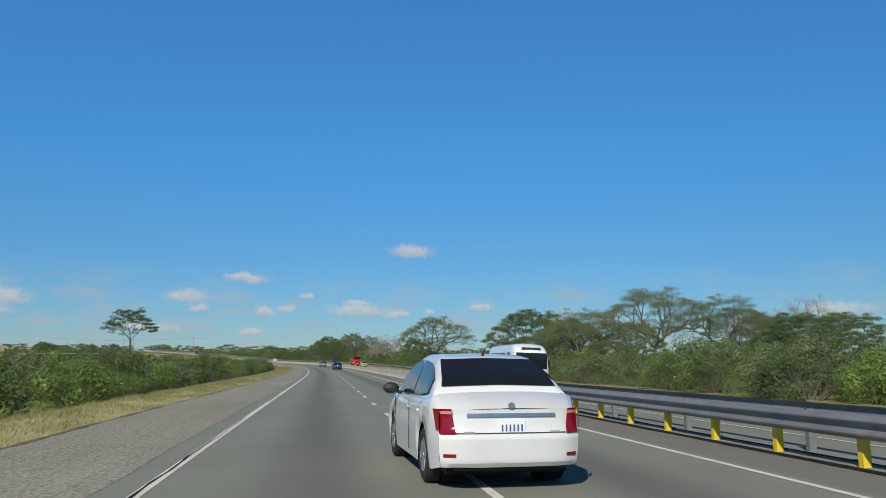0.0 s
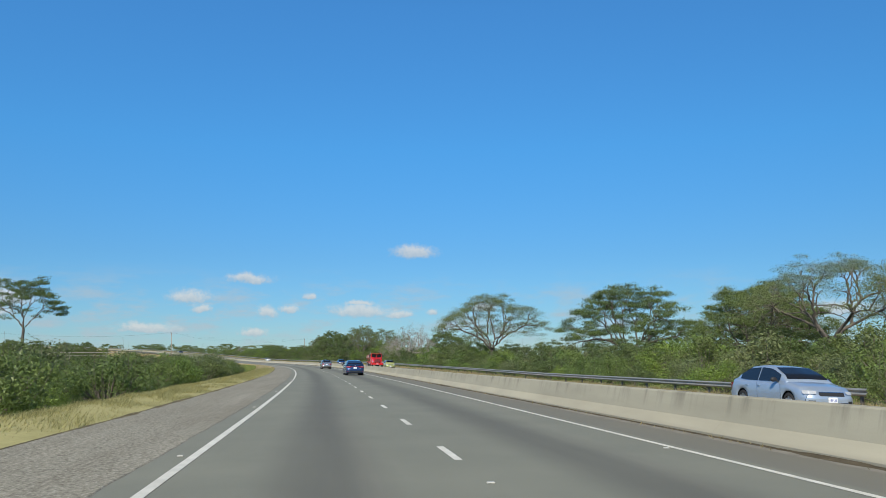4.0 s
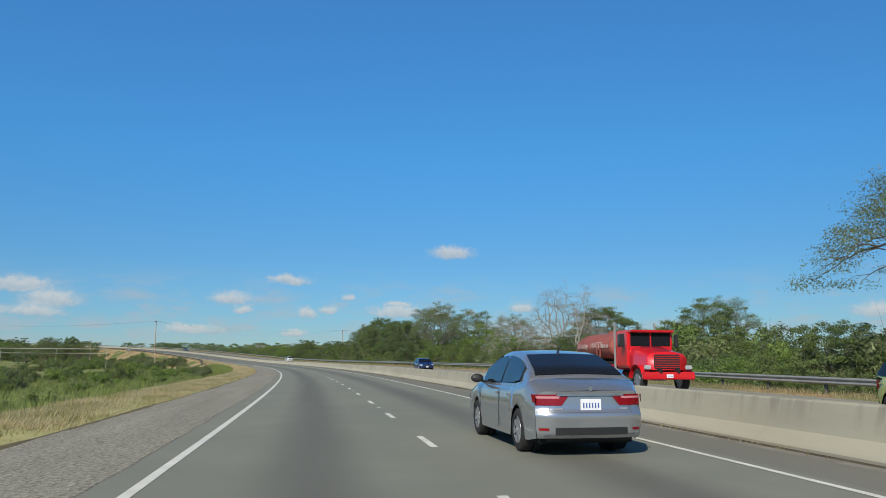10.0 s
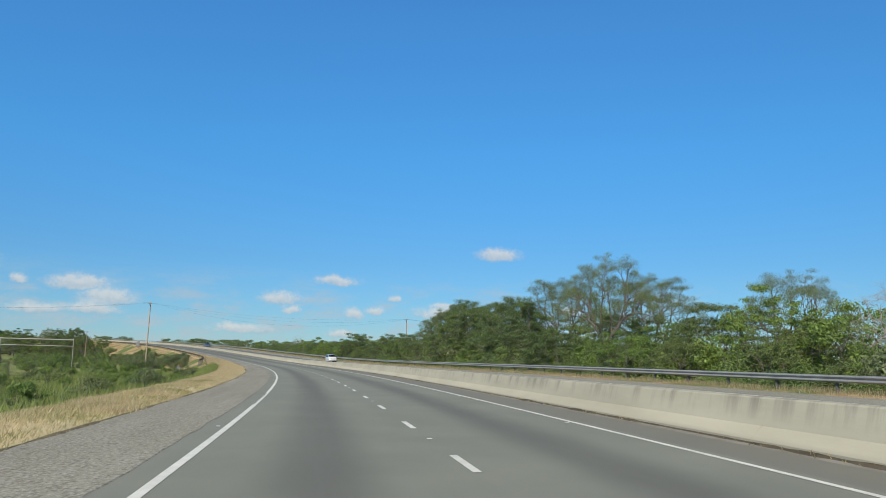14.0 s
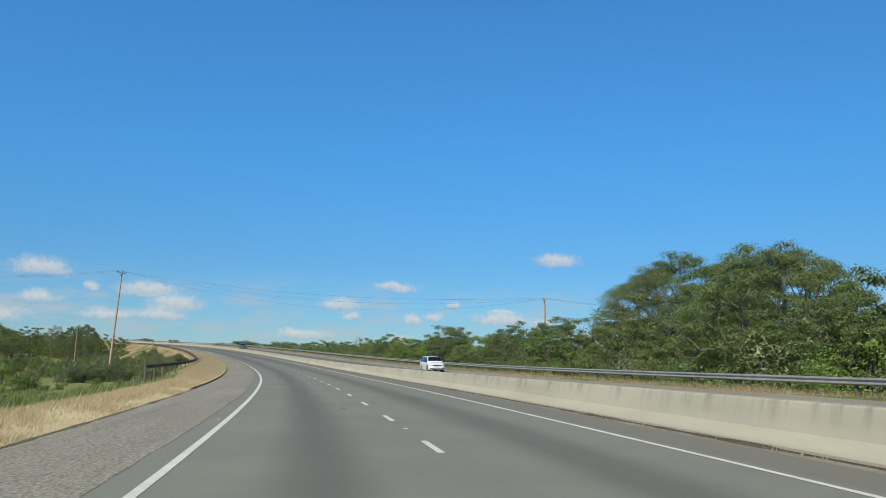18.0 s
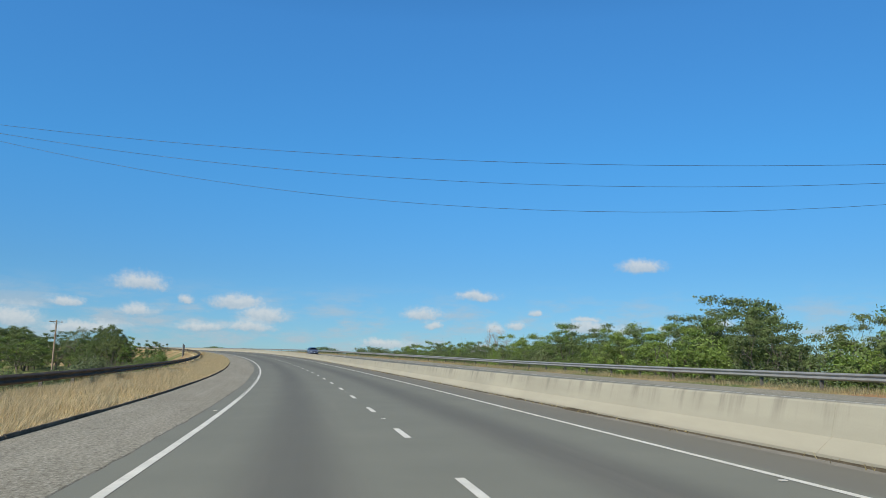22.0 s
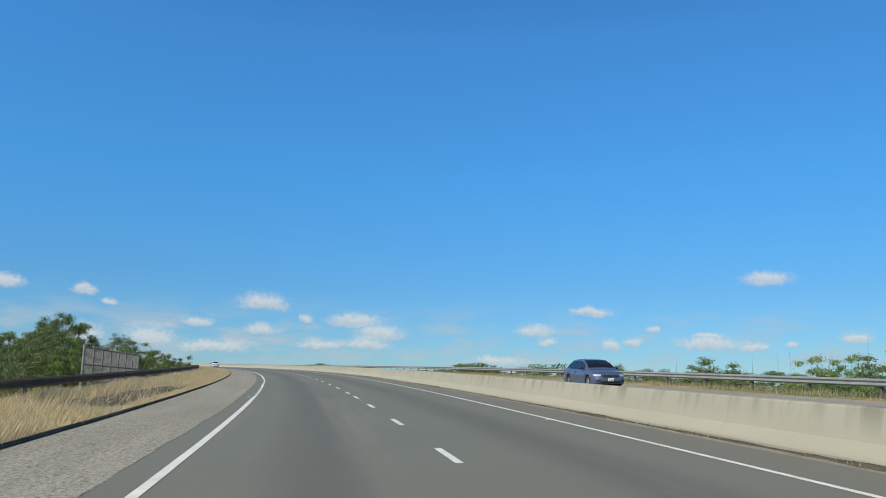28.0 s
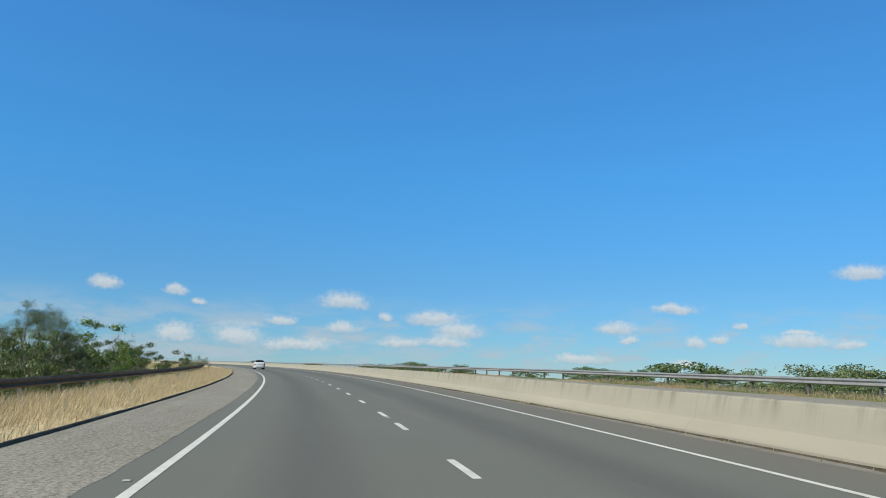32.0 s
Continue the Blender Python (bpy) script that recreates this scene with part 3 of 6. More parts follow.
def tar_seam(s0, s1):
    """A crack filled with tar that wanders along inside the edge line."""
    s = np.arange(s0, s1, 0.25)
    c = np.array([1.85 + 0.055 * noise.noise(Vector((a * 0.45, 1.1, 0))) + 0.02 * noise.noise(Vector((a * 2.1, 5.1, 0))) for a in s])
    w = np.array([0.008 + 0.030 * abs(noise.noise(Vector((a * 0.9, 7.1, 0)))) for a in s])
    v, f, uv = ribbon(s, np.stack([c + w, c - w], -1), np.full((len(s), 2), 0.009))
    part("tar_seam", mesh_of("tar_seam", v, f, CRACK_TAR, uvs=uv), None, road, "black tar-filled crack in the edge line")


for a, b in ((7, 26), (34, 41), (133, 144), (304, 312), (470, 489), (493, 512), (520, 532), (596, 607), (612, 624)):
    tar_seam(a, b)

# reflecting studs
stud_me = None
for i in range(0, 64):
    for off in (2.02, -1.825, -5.30):
        s = DASH_AT + 3.95 + 12.0 * i + (0 if off == -1.825 else 3)
        if random.random() < 0.45:
            continue
        if stud_me is None:
            bm = box(bmesh.new(), -0.045, 0.045, -0.035, 0.035, 0, 0.016, 0.006)
            stud_me = bpy.data.meshes.new("road_stud")
            bm.to_mesh(stud_me), bm.free()
            stud_me.materials.append(STUD)
        st = part("road_stud", stud_me, None, road)
        p = place(s, off, 0.002)
        st.matrix_world = Matrix.Translation(p) @ Matrix.Rotation(float(heading(s)), 4, "Z")


# dark patches and skid stains lying on the asphalt
def patch(s, off, length, width, seed, mat=CRACK_TAR):
    rng = np.random.RandomState(seed)
    ang = np.linspace(0, 2 * np.pi, 14, endpoint=False)
    r = 1 + 0.35 * rng.uniform(-1, 1, 14)
    v = place(s + np.cos(ang) * r * length / 2, off + np.sin(ang) * r * width / 2, 0.004)
    part("tar_patch", mesh_of("tar_patch", v, [tuple(range(14))], mat), None, road, "dark patch worn into the asphalt")


for i, (s, off, ln_, wd) in enumerate(((189.0, 0.75, 0.3, 0.10), (384, -1.0, 0.55, 0.2), (389, -2.6, 0.4, 0.1), (399.5, -1.35, 0.5, 0.16), (571, -2.9, 0.9, 0.35), (574, -3.4, 0.6, 0.3), (250, -3.6, 1.2, 0.5), (252.5, -4.0, 0.8, 0.3), (607, -2.1, 0.8, 0.25))):
    patch(s, off, ln_, wd, i, WORN_PATCH)

for i, (s, off, ln_, wd) in enumerate(((596.1, -0.9, 0.35, 0.42), (597.4, -0.85, 0.5, 0.75), (599.3, -0.9, 0.4, 0.5), (601.0, -0.85, 0.5, 0.4), (603.0, -0.8, 1.4, 0.4), (595.0, -1.0, 0.25, 0.3), (594.5, 0.2, 0.4, 0.15), (389.2, -3.9, 3.0, 0.12))):
    patch(s, off, ln_, wd, 40 + i, WORN_PATCH)

# ---- verges and banks ----
def verge_width(s):
    """The verge is wider along the bend, where the rail stands back from the kerb."""
    return np.interp(s, [425, 465, 900, 960], [3.0, 4.6, 4.6, 3.4])


def bank_sections(side):
    s = RUN
    rz = np.interp(s, STATION, LZ)
    if side > 0:
        e = edge - 0.02
        drop = rz - natural(s) + 0.9
        bump = np.array([0.06 * noise.noise(Vector((a * 0.3, 9.1, 2))) for a in s])
        vw = verge_width(s)
        offs = np.stack([e, e + 0.5, e + 1.7, e + vw, e + vw + 2.2 * np.maximum(drop, 0.5)], -1)
        ups = np.stack([np.full(len(s), -0.01), 0.03 + bump, 0.06 + bump, -0.05 + bump, -drop], -1)
    else:
        drop = rz + 20 * _b_at(s) - natural(s) + 0.9
        offs = np.stack([np.full(len(s), -19.8), np.full(len(s), -20.4), np.full(len(s), -22.0), -22.0 - 2.0 * np.maximum(drop, 0.5)], -1)
        ups = np.stack([np.full(len(s), -0.01), np.full(len(s), 0.05), np.full(len(s), 0.0), -drop], -1)
    return s, offs, ups


def _b_at(s):
    return np.interp(s, STATION, _b)


s, offs, ups = bank_sections(1)
verge_me = strip("verge_near", s, offs, ups, STRAW_SOIL, smooth=True)
verge_me.materials.append(BANK_SOIL)
verge_me.materials.append(GREEN_STRAW)
verge_me.polygons.foreach_set("material_index", [1 if j == 3 else (2 if s[i] < 270 else 0) for i in range(len(s) - 1) for j in range(4)])
verge_left = new("verge_near", verge_me)
tagged(verge_left, "dry straw verge falling to a bare reddish bank", "verge", kind="structure")
s, offs, ups = bank_sections(-1)
verge_right = new("verge_far", strip("verge_far", s, offs, ups, BANK_SOIL, smooth=True))
tagged(verge_right, "dry grass verge beyond the far shoulder", "verge", kind="structure")

kerb = new("kerb", None)
tagged(kerb, "dark weathered concrete kerb along the hard shoulder", "kerb", kind="structure")
for a in np.arange(398, 900, 6.0):
    ss = np.linspace(a + 0.012, a + 5.988, 3)
    e = edge_of_paving(ss)[:, None]
    sunk, shift = random.uniform(-0.022, 0.006), random.uniform(-0.012, 0.012)
    part("kerb_stone", strip("kerb_stone", ss, e + shift + np.array([0.0, 0.010, 0.035, 0.11, 0.13]), np.tile([-0.05, 0.045 + sunk, 0.072 + sunk, 0.066 + sunk, -0.05], (3, 1)), KERB_CONCRETE, True, uv_height=True), None, kerb)

# ---- concrete barrier ----
BAR_OFF = [-7.00, -7.00, -7.24, -7.35, -7.375, -7.585, -7.61, -7.72, -7.98, -7.98]
BAR_UP = [-0.20, 0.06, 0.27, 0.71, 0.735, 0.735, 0.71, 0.27, 0.06, -0.20]
barrier = new("median_barrier", None)
tagged(barrier, "cream concrete median barrier with stained upper face", "barrier", kind="structure")
for a in np.arange(40.0, 1230, 9.0):
    ss = np.linspace(a + 0.003, a + 8.997, 4)
    me = strip("barrier_segment", ss, np.tile(BAR_OFF, (4, 1)), np.tile(BAR_UP, (4, 1)), WALL_CONCRETE, True, uv_height=True)
    part("barrier_segment", me, None, barrier)
# sloping nose where it begins
ss = np.array([37.2, 38.2, 39.985])
part("barrier_end", strip("barrier_end", ss, np.tile(BAR_OFF, (3, 1)), np.array([np.minimum(BAR_UP, 0.30), np.minimum(BAR_UP, 0.62), BAR_UP]), WALL_CONCRETE, True, uv_height=True), None, barrier, "sloping barrier end block")


# ---- guard rails ----
WAVE = [(0.0, 0.0), (0.012, 0.004), (0.078, 0.052), (0.083, 0.072), (0.074, 0.090), (0.014, 0.140), (0.010, 0.152), (0.014, 0.166), (0.074, 0.214), (0.083, 0.232), (0.078, 0.250), (0.012, 0.298), (0.0, 0.305)]


def beam_mesh(s, off, low, side, mat):
    """A two-wave steel beam; side: +1 bulges to the left."""
    d = np.array([w[0] for w in WAVE] + [w[0] - 0.004 for w in WAVE[::-1]]) * side
    u = np.array([w[1] for w in WAVE] + [w[1] for w in WAVE[::-1]]) + low
    o = np.asarray(off, float).reshape(-1, 1) + d[None]
    return strip("beam", s, o, np.tile(u, (len(s), 1)), mat, True)


def rail_line(name, label, s0, s1, off_of, low, side, mat, post_mat, step, post_up, post_colour=None):
    thing = tagged(new(name), label, "guard rail", kind="structure")
    bolt = bpy.data.meshes.new("post")
    bm = bmesh.new()
    # a channel post with web and two flanges, and a spacer block behind the beam
    box(bm, -0.06, 0.06, -0.055, -0.047, -0.6, post_up), box(bm, -0.06, -0.052, -0.047, 0.04, -0.6, post_up), box(bm, 0.052, 0.06, -0.047, 0.04, -0.6, post_up)
    box(bm, -0.05, 0.10 * side + 0.05, -0.04, 0.03, low + 0.08, low + 0.24)
    bm.to_mesh(bolt), bm.free()
    bolt.materials.append(post_mat)
    special = None
    if post_colour:
        special = bolt.copy()
        special.materials.clear()
        special.materials.append(post_colour[0])
    for a in np.arange(s0, s1 - 0.1, 8.0):
        b = min(a + 8.0, s1)
        ss = np.linspace(a, b + 0.05, 5)
        part("beam", beam_mesh(ss, off_of(ss), low, side, mat), None, thing)
    for a in np.arange(s0 + 0.5, s1, step):
        o = float(off_of(np.array([a]))[0]) - 0.12 * side
        me = special if special and post_colour[1] <= a <= post_colour[2] else bolt
        p = part("post", me, None, thing)
        p.matrix_world = Matrix.Translation(place(a, o, random.uniform(-0.02, 0.01))) @ Matrix.Rotation(float(heading(a)), 4, "Z") @ Matrix.Rotation(random.uniform(-0.03, 0.03), 4, "X")
    return thing


rail_line("median_rail_near", "grey steel guard rail on yellow and grey posts in the median", -39.145, 47, lambda s: np.interp(s, [-40, 34, 40, 47], [-6.88, -6.90, -7.16, -7.32]), 0.385, 1, BLACK_STEEL, BLACK_STEEL, 1.905, 0.64, (YELLOW, -40, 27))
rail_line("median_rail_back", "dark steel guard rail facing the far carriageway", -40, 40, lambda s: np.full(len(s), -7.62), 0.45, -1, BLACK_STEEL, BLACK_STEEL, 4.0, 0.66)
rail_line("guard_rail_far", "galvanised steel guard rail beyond the far shoulder", 108, 1100, lambda s: np.full(len(s), -21.2), 0.45, 1, STEEL, POST_STEEL, 4.0, 0.72)
rail_line("guard_rail_near", "dark weathered steel guard rail in dry grass on the bank", 428, 960, lambda s: np.interp(s, [428, 440, 452, 466], [10.8, 9.9, 9.0, 8.4]), 0.46, -1, RUSTY, POST_STEEL, 4.0, 0.74)


# ---- grass on the verges ----
def blades(name, s0, s1, offs, count, tall, mat, seed, ups=0.0, lean=0.35, clump=0.5):
    """Many single grass blades standing between two offsets."""
    rng = np.random.RandomState(seed)
    s = rng.uniform(s0, s1, count)
    o = rng.uniform(offs[0], offs[1], count) + (edge_of_paving(s) if ups is None else 0)
    thick = np.array([noise.noise(Vector((a * 0.35, b * 0.9, seed))) for a, b in zip(s, o)])
    ok = thick + rng.uniform(-clump, clump, count) > -0.12
    burnt = (s > 588) & (s < 609) & (o > 5.1) & (o < 5.3 + (609 - s) * 0.16)
    ok &= ~burnt | (rng.uniform(0, 1, count) < 0.08)
    s, o, thick = s[ok], o[ok], thick[ok]
    n = len(s)
    lvl = np.interp((o - edge_of_paving(s)) * np.where(o - edge_of_paving(s) > 1.7, 3.0 / verge_width(s), 1.0), [0, 0.5, 1.7, 3.0, 6.0], [-0.02, 0.02, 0.05, -0.08, -1.45]) if ups is None else ups
    p = place(s, o, lvl - 0.03)
    a = rng.uniform(0, 2 * np.pi, n)
    h = tall * rng.uniform(0.5, 1.15, n) * (0.8 + 0.5 * thick)
    if ups is None:
        h *= np.interp(o - edge_of_paving(s), [0, 0.3, 1.0, 2.2], [0.6, 0.8, 1.0, 1.3])
    w = rng.uniform(0.007, 0.019, n)
    tip = p + np.stack([np.cos(a * 1.7) * lean * h, np.sin(a * 1.7) * lean * h, h], -1)
    side = np.stack([np.cos(a) * w, np.sin(a) * w, 0 * w], -1)
    v = np.concatenate([p - side, p + side, tip + side * 0.2], 1).reshape(-1, 3)
    f = np.arange(3 * n).reshape(-1, 3)
    return new(name, mesh_of(name, v, f, mat))


tagged(blades("verge_grass", 0, 330, (-0.06, 3.8), 280000, 0.17, GREEN_BLADE, 1, None, 0.7), "short yellowing grass on the verge", "grass", kind="stuff")
tagged(blades("verge_grass", 215, 430, (-0.06, 3.9), 260000, 0.20, STRAW, 2, None, 0.6), "golden dry grass on the verge", "grass", kind="stuff")
tagged(blades("verge_grass", 425, 660, (0.10, 4.3), 620000, 0.38, STRAW, 3, None, 0.55, 0.75), "dense golden dry grass behind the kerb", "grass", kind="stuff")
tagged(blades("verge_grass", 660, 760, (0.15, 4.3), 70000, 0.40, STRAW, 8, None, 0.5), "golden dry grass behind the kerb of the bend", "grass", kind="stuff")
tagged(blades("far_verge_grass", 60, 700, (-19.9, -22.6), 170000, 0.30, DULL_STRAW, 4, 0.02), "dry grass tufts under the far guard rail", "grass", kind="stuff")


def field_grass():
    """Green grass and herbs that cover the foot of the bank and the field beside it."""
    rng = np.random.RandomState(21)
    n = 150000
    s, o = rng.uniform(205, 430, n), 8.2 + 26 * rng.uniform(0, 1, n) ** 1.5
    thick = np.array([noise.noise(Vector((a * 0.12, b * 0.25, 4))) for a, b in zip(s, o)])
    ok = thick + rng.uniform(-0.4, 0.4, n) > -0.05
    s, o, thick = s[ok], o[ok], thick[ok]
    x, w = o - edge_of_paving(s), verge_width(s)
    drop = np.interp(s, STATION, LZ) - natural(s) + 0.9
    foot = 2.2 * np.maximum(drop, 0.5)
    p = place(s, o, -drop * np.clip((x - w) / foot, 0, 1))
    p[:, 2] = np.maximum(p[:, 2], land_level(p[:, 0], p[:, 1])) - 0.03
    n = len(s)
    h = rng.uniform(0.25, 0.75, n) * (0.8 + 0.8 * np.maximum(thick, 0))
    a, wd = rng.uniform(0, 6.28, n), rng.uniform(0.02, 0.05, n)
    side = np.stack([np.cos(a) * wd, np.sin(a) * wd, 0 * a], -1)
    tip = p + np.stack([np.cos(a * 1.7) * 0.4 * h, np.sin(a * 1.7) * 0.4 * h, h], -1)
    v = np.concatenate([p - side, p + side, tip], 1).reshape(-1, 3)
    tagged(new("field_grass", mesh_of("field_grass", v, np.arange(3 * n).reshape(-1, 3), HERB)), "lush green grass and herbs below the verge", "grass", kind="stuff")


field_grass()


def dirt_line():
    """Blown soil lying in ragged heaps along the foot of the barrier."""
    ss = np.arange(40, 760, 0.35)
    w = np.array([max(0.0, -0.02 + 0.13 * noise.noise(Vector((a * 0.23, 0.3, 5))) + 0.09 * noise.noise(Vector((a * 1.3, 4.3, 5)))) for a in ss])
    offs = np.stack([-6.90 + w * 1.2, -6.93 + w * 0.6, -6.985 + 0 * w, -7.01 + 0 * w], -1)
    ups = np.stack([0 * w + 0.003, 0.012 + w * 0.30, 0.02 + w * 0.42, 0.0 * w + 0.02], -1)
    v, f, uv = ribbon(ss, offs, ups)
    tagged(new("soil_line", mesh_of("soil_line", v, f, DARK_SOIL, True)), "dark blown soil in ragged heaps along the barrier", "soil", kind="stuff")


dirt_line()


def median_seams():
    """Two lines of black grit in the joints of the median strip, on both sides of the posts."""
    for off, seed in ((-6.78, 3.0), (-7.26, 8.0)):
        ss = np.arange(-40, 37.5, 0.3)
        w = np.array([0.035 + 0.03 * noise.noise(Vector((a * 0.5, seed, 1))) + 0.02 * noise.noise(Vector((a * 1.9, seed, 4))) for a in ss])
        v, f, uv = ribbon(ss, np.stack([off + w, off + 0 * w, off - w], -1), np.stack([0 * w + 0.012, 0 * w + 0.045, 0 * w + 0.03], -1))
        tagged(new("grit_seam", mesh_of("grit_seam", v, f, CRACK_TAR, True)), "black grit lying in a joint of the median strip", "soil", kind="stuff")


median_seams()


def dark_edge():
    """Dead weeds and soil that creep over the ragged edge of the hard shoulder."""
    ss = np.arange(-10, 400, 0.5)
    e = np.interp(ss, RUN, edge)
    w = np.array([max(0.0, 0.04 + 0.14 * noise.noise(Vector((a * 0.5, 2.3, 1))) + 0.08 * noise.noise(Vector((a * 1.9, 4.3, 1)))) for a in ss])
    offs = np.stack([e + 0.12 + 0 * w, e + 0.06 + 0 * w, e - w * 0.5, e - w], -1)
    ups = np.stack([0 * w - 0.01, 0.01 + 0.2 * w, 0.010 + w * 0.10, 0 * w + 0.002], -1)
    v, f, uv = ribbon(ss, offs, ups)
    tagged(new("verge_edge", mesh_of("verge_edge", v, f, EDGE_SOIL, True)), "dark soil and dead weeds creeping over the shoulder's edge", "soil", kind="stuff")


dark_edge()
ss = np.arange(587, 609.1, 1.0)
wd = np.array([1.6 + 1.2 * noise.noise(Vector((a * 0.4, 8.8, 0))) for a in ss]) * np.interp(ss, [587, 590, 602, 609], [0.3, 1, 1, 0.2])
v, f, uv = ribbon(ss, np.stack([5.3 + wd, 5.3 + wd * 0.5, 5.25 + 0 * wd], -1), np.stack([0 * wd + 0.085, 0 * wd + 0.105, 0 * wd + 0.07], -1))
tagged(new("burnt_ground", mesh_of("burnt_ground", v, f, DARK_SOIL, True)), "blackened burnt patch of verge by the rail posts", "soil", kind="stuff")
tagged(blades("barrier_weeds", 40, 700, (-6.78, -6.98), 5200, 0.10, DULL_STRAW, 6, 0.03, 0.6, 0.25), "scattered dry weeds at the foot of the barrier", "weeds", kind="stuff")

# ---- plants ----
class Tubes:
    """Collects tapered tubes as one mesh."""

    def __init__(self):
        self.v, self.f = [], []

    def add(self, pts, r0, r1, n=6):
        pts = [Vector(p) for p in pts]
        base, m = len(self.v), len(pts)
        for i, p in enumerate(pts):
            d = (pts[min(i + 1, m - 1)] - pts[max(i - 1, 0)]).normalized()
            u = d.orthogonal().normalized()
            w = d.cross(u)
            r = r0 + (r1 - r0) * i / (m - 1)
            for k in range(n):
                a = 2 * math.pi * k / n
                self.v.append(p + (u * math.cos(a) + w * math.sin(a)) * r)
        for i in range(m - 1):
            for k in range(n):
                k2 = (k + 1) % n
                self.f.append((base + i * n + k, base + i * n + k2, base + (i + 1) * n + k2, base + (i + 1) * n + k))

    def mesh(self, name, mat):
        return mesh_of(name, self.v, self.f, mat, True)


def leaf_mesh(name, centres, size, mat, rng, out=None, slim=0.42, simple=False):
    """One pointed leaf spray at each centre, lying loosely in the skin of its clump (out: the way that skin faces)."""
    n = len(centres)
    size = np.broadcast_to(size, n)
    face = rng.normal(size=(n, 3)) * 0.55 + np.array([0, 0, 0.35])
    if out is not None:
        face += out
    face /= np.linalg.norm(face, axis=1, keepdims=True) + 1e-9
    a = np.cross(face, rng.normal(size=(n, 3)))
    a /= np.linalg.norm(a, axis=1, keepdims=True) + 1e-9
    b = np.cross(face, a)
    ln_ = (size * rng.uniform(0.55, 1.3, n))[:, None]
    if simple:
        v = np.stack([centres - a * ln_ * 0.8 - b * ln_ * slim * 1.1, centres - a * ln_ * 0.8 + b * ln_ * slim * 1.1, centres + a * ln_ * 1.15], 1).reshape(-1, 3)
        return mesh_of(name, v, np.arange(3 * n).reshape(-1, 3), mat)
    bend = face * ln_ * 0.18
    v = np.stack([centres - a * ln_, centres - b * ln_ * slim + bend, centres + a * ln_, centres + b * ln_ * slim + bend], 1).reshape(-1, 3)
    return mesh_of(name, v, np.arange(4 * n).reshape(-1, 4), mat)


def shell_points(rng, centre, radii, n, inner=0.55):
    """Points in an uneven shell, and the way that it faces there."""
    d = rng.normal(size=(n, 3))
    d /= np.linalg.norm(d, axis=1, keepdims=True)
    r = rng.uniform(inner ** 2, 1.0, n) ** 0.5
    k = rng.uniform(0, 6.28, 4)
    r *= 1 + 0.12 * np.sin(d[:, 0] * 7 + k[0]) * np.sin(d[:, 1] * 6 + k[1]) + 0.10 * np.sin(d[:, 2] * 9 + d[:, 0] * 4 + k[2])
    return np.asarray(centre) + d * r[:, None] * np.asarray(radii), d


def make_bush(name, seed, width, tall, leaves, size, mat, twigs=9, ragged=0.55, bark=BARK, simple=False, lumps=19):
    """A many-stemmed shrub: rounded lumps of small leaves of uneven height, dense within, over bare stems."""
    rng = np.random.RandomState(seed)
    thing = new(name)
    tubes, cloud, ways, sizes = Tubes(), [], [], []
    for i in range(lumps):
        a, r = rng.uniform(0, 2 * np.pi), width * 0.5 * rng.uniform(0.0, 0.9) ** 0.6
        x, y = r * math.cos(a), r * math.sin(a)
        top = tall * (1 - 0.5 * (r / (width * 0.5)) ** 2) * rng.uniform(1 - ragged, 1.0)
        rad = rng.uniform(0.09, 0.21) * width
        hz = min(top * 0.5, rad * rng.uniform(0.6, 1.0))
        c = (x, y, max(top - hz, hz * 0.8))
        for centre, radii, n, inner, sz in ((c, (rad, rad, hz), leaves // lumps, 0.72, size), (c, (rad * 0.72, rad * 0.72, hz * 0.7), 190, 0.30, rad * 0.10),
                                            ((x, y, c[2] * 0.45), (rad * 0.9, rad * 0.9, max(0.3, c[2] * 0.55)), leaves // (lumps * 3), 0.5, size * 1.2)):
            q, d = shell_points(rng, centre, radii, n, inner)
            cloud.append(q), ways.append(d), sizes.append(np.full(n, sz))
        tubes.add([(x * 0.15, y * 0.15, -0.3), (x * 0.6, y * 0.6, c[2] * 0.5), (x, y, c[2])], 0.035 + 0.012 * tall, 0.012, 5)
    for i in range(twigs):
        a, r = rng.uniform(0, 2 * np.pi), width * 0.5 * rng.uniform(0.2, 0.95)
        x, y, h = r * math.cos(a), r * math.sin(a), tall * rng.uniform(0.75, 1.12) * (1 - 0.4 * (r / (width * 0.5)) ** 2)
        tubes.add([(x * 0.5, y * 0.5, 0), (x * 0.9, y * 0.9, h * 0.6), (x + rng.uniform(-0.3, 0.3), y + rng.uniform(-0.3, 0.3), h)], 0.018, 0.004, 4)
    part("stem_frame", tubes.mesh("stem_frame", bark), None, thing)
    part("foliage", leaf_mesh("foliage", np.concatenate(cloud), np.concatenate(sizes), mat, rng, np.concatenate(ways), simple=simple), None, thing)
    return thing


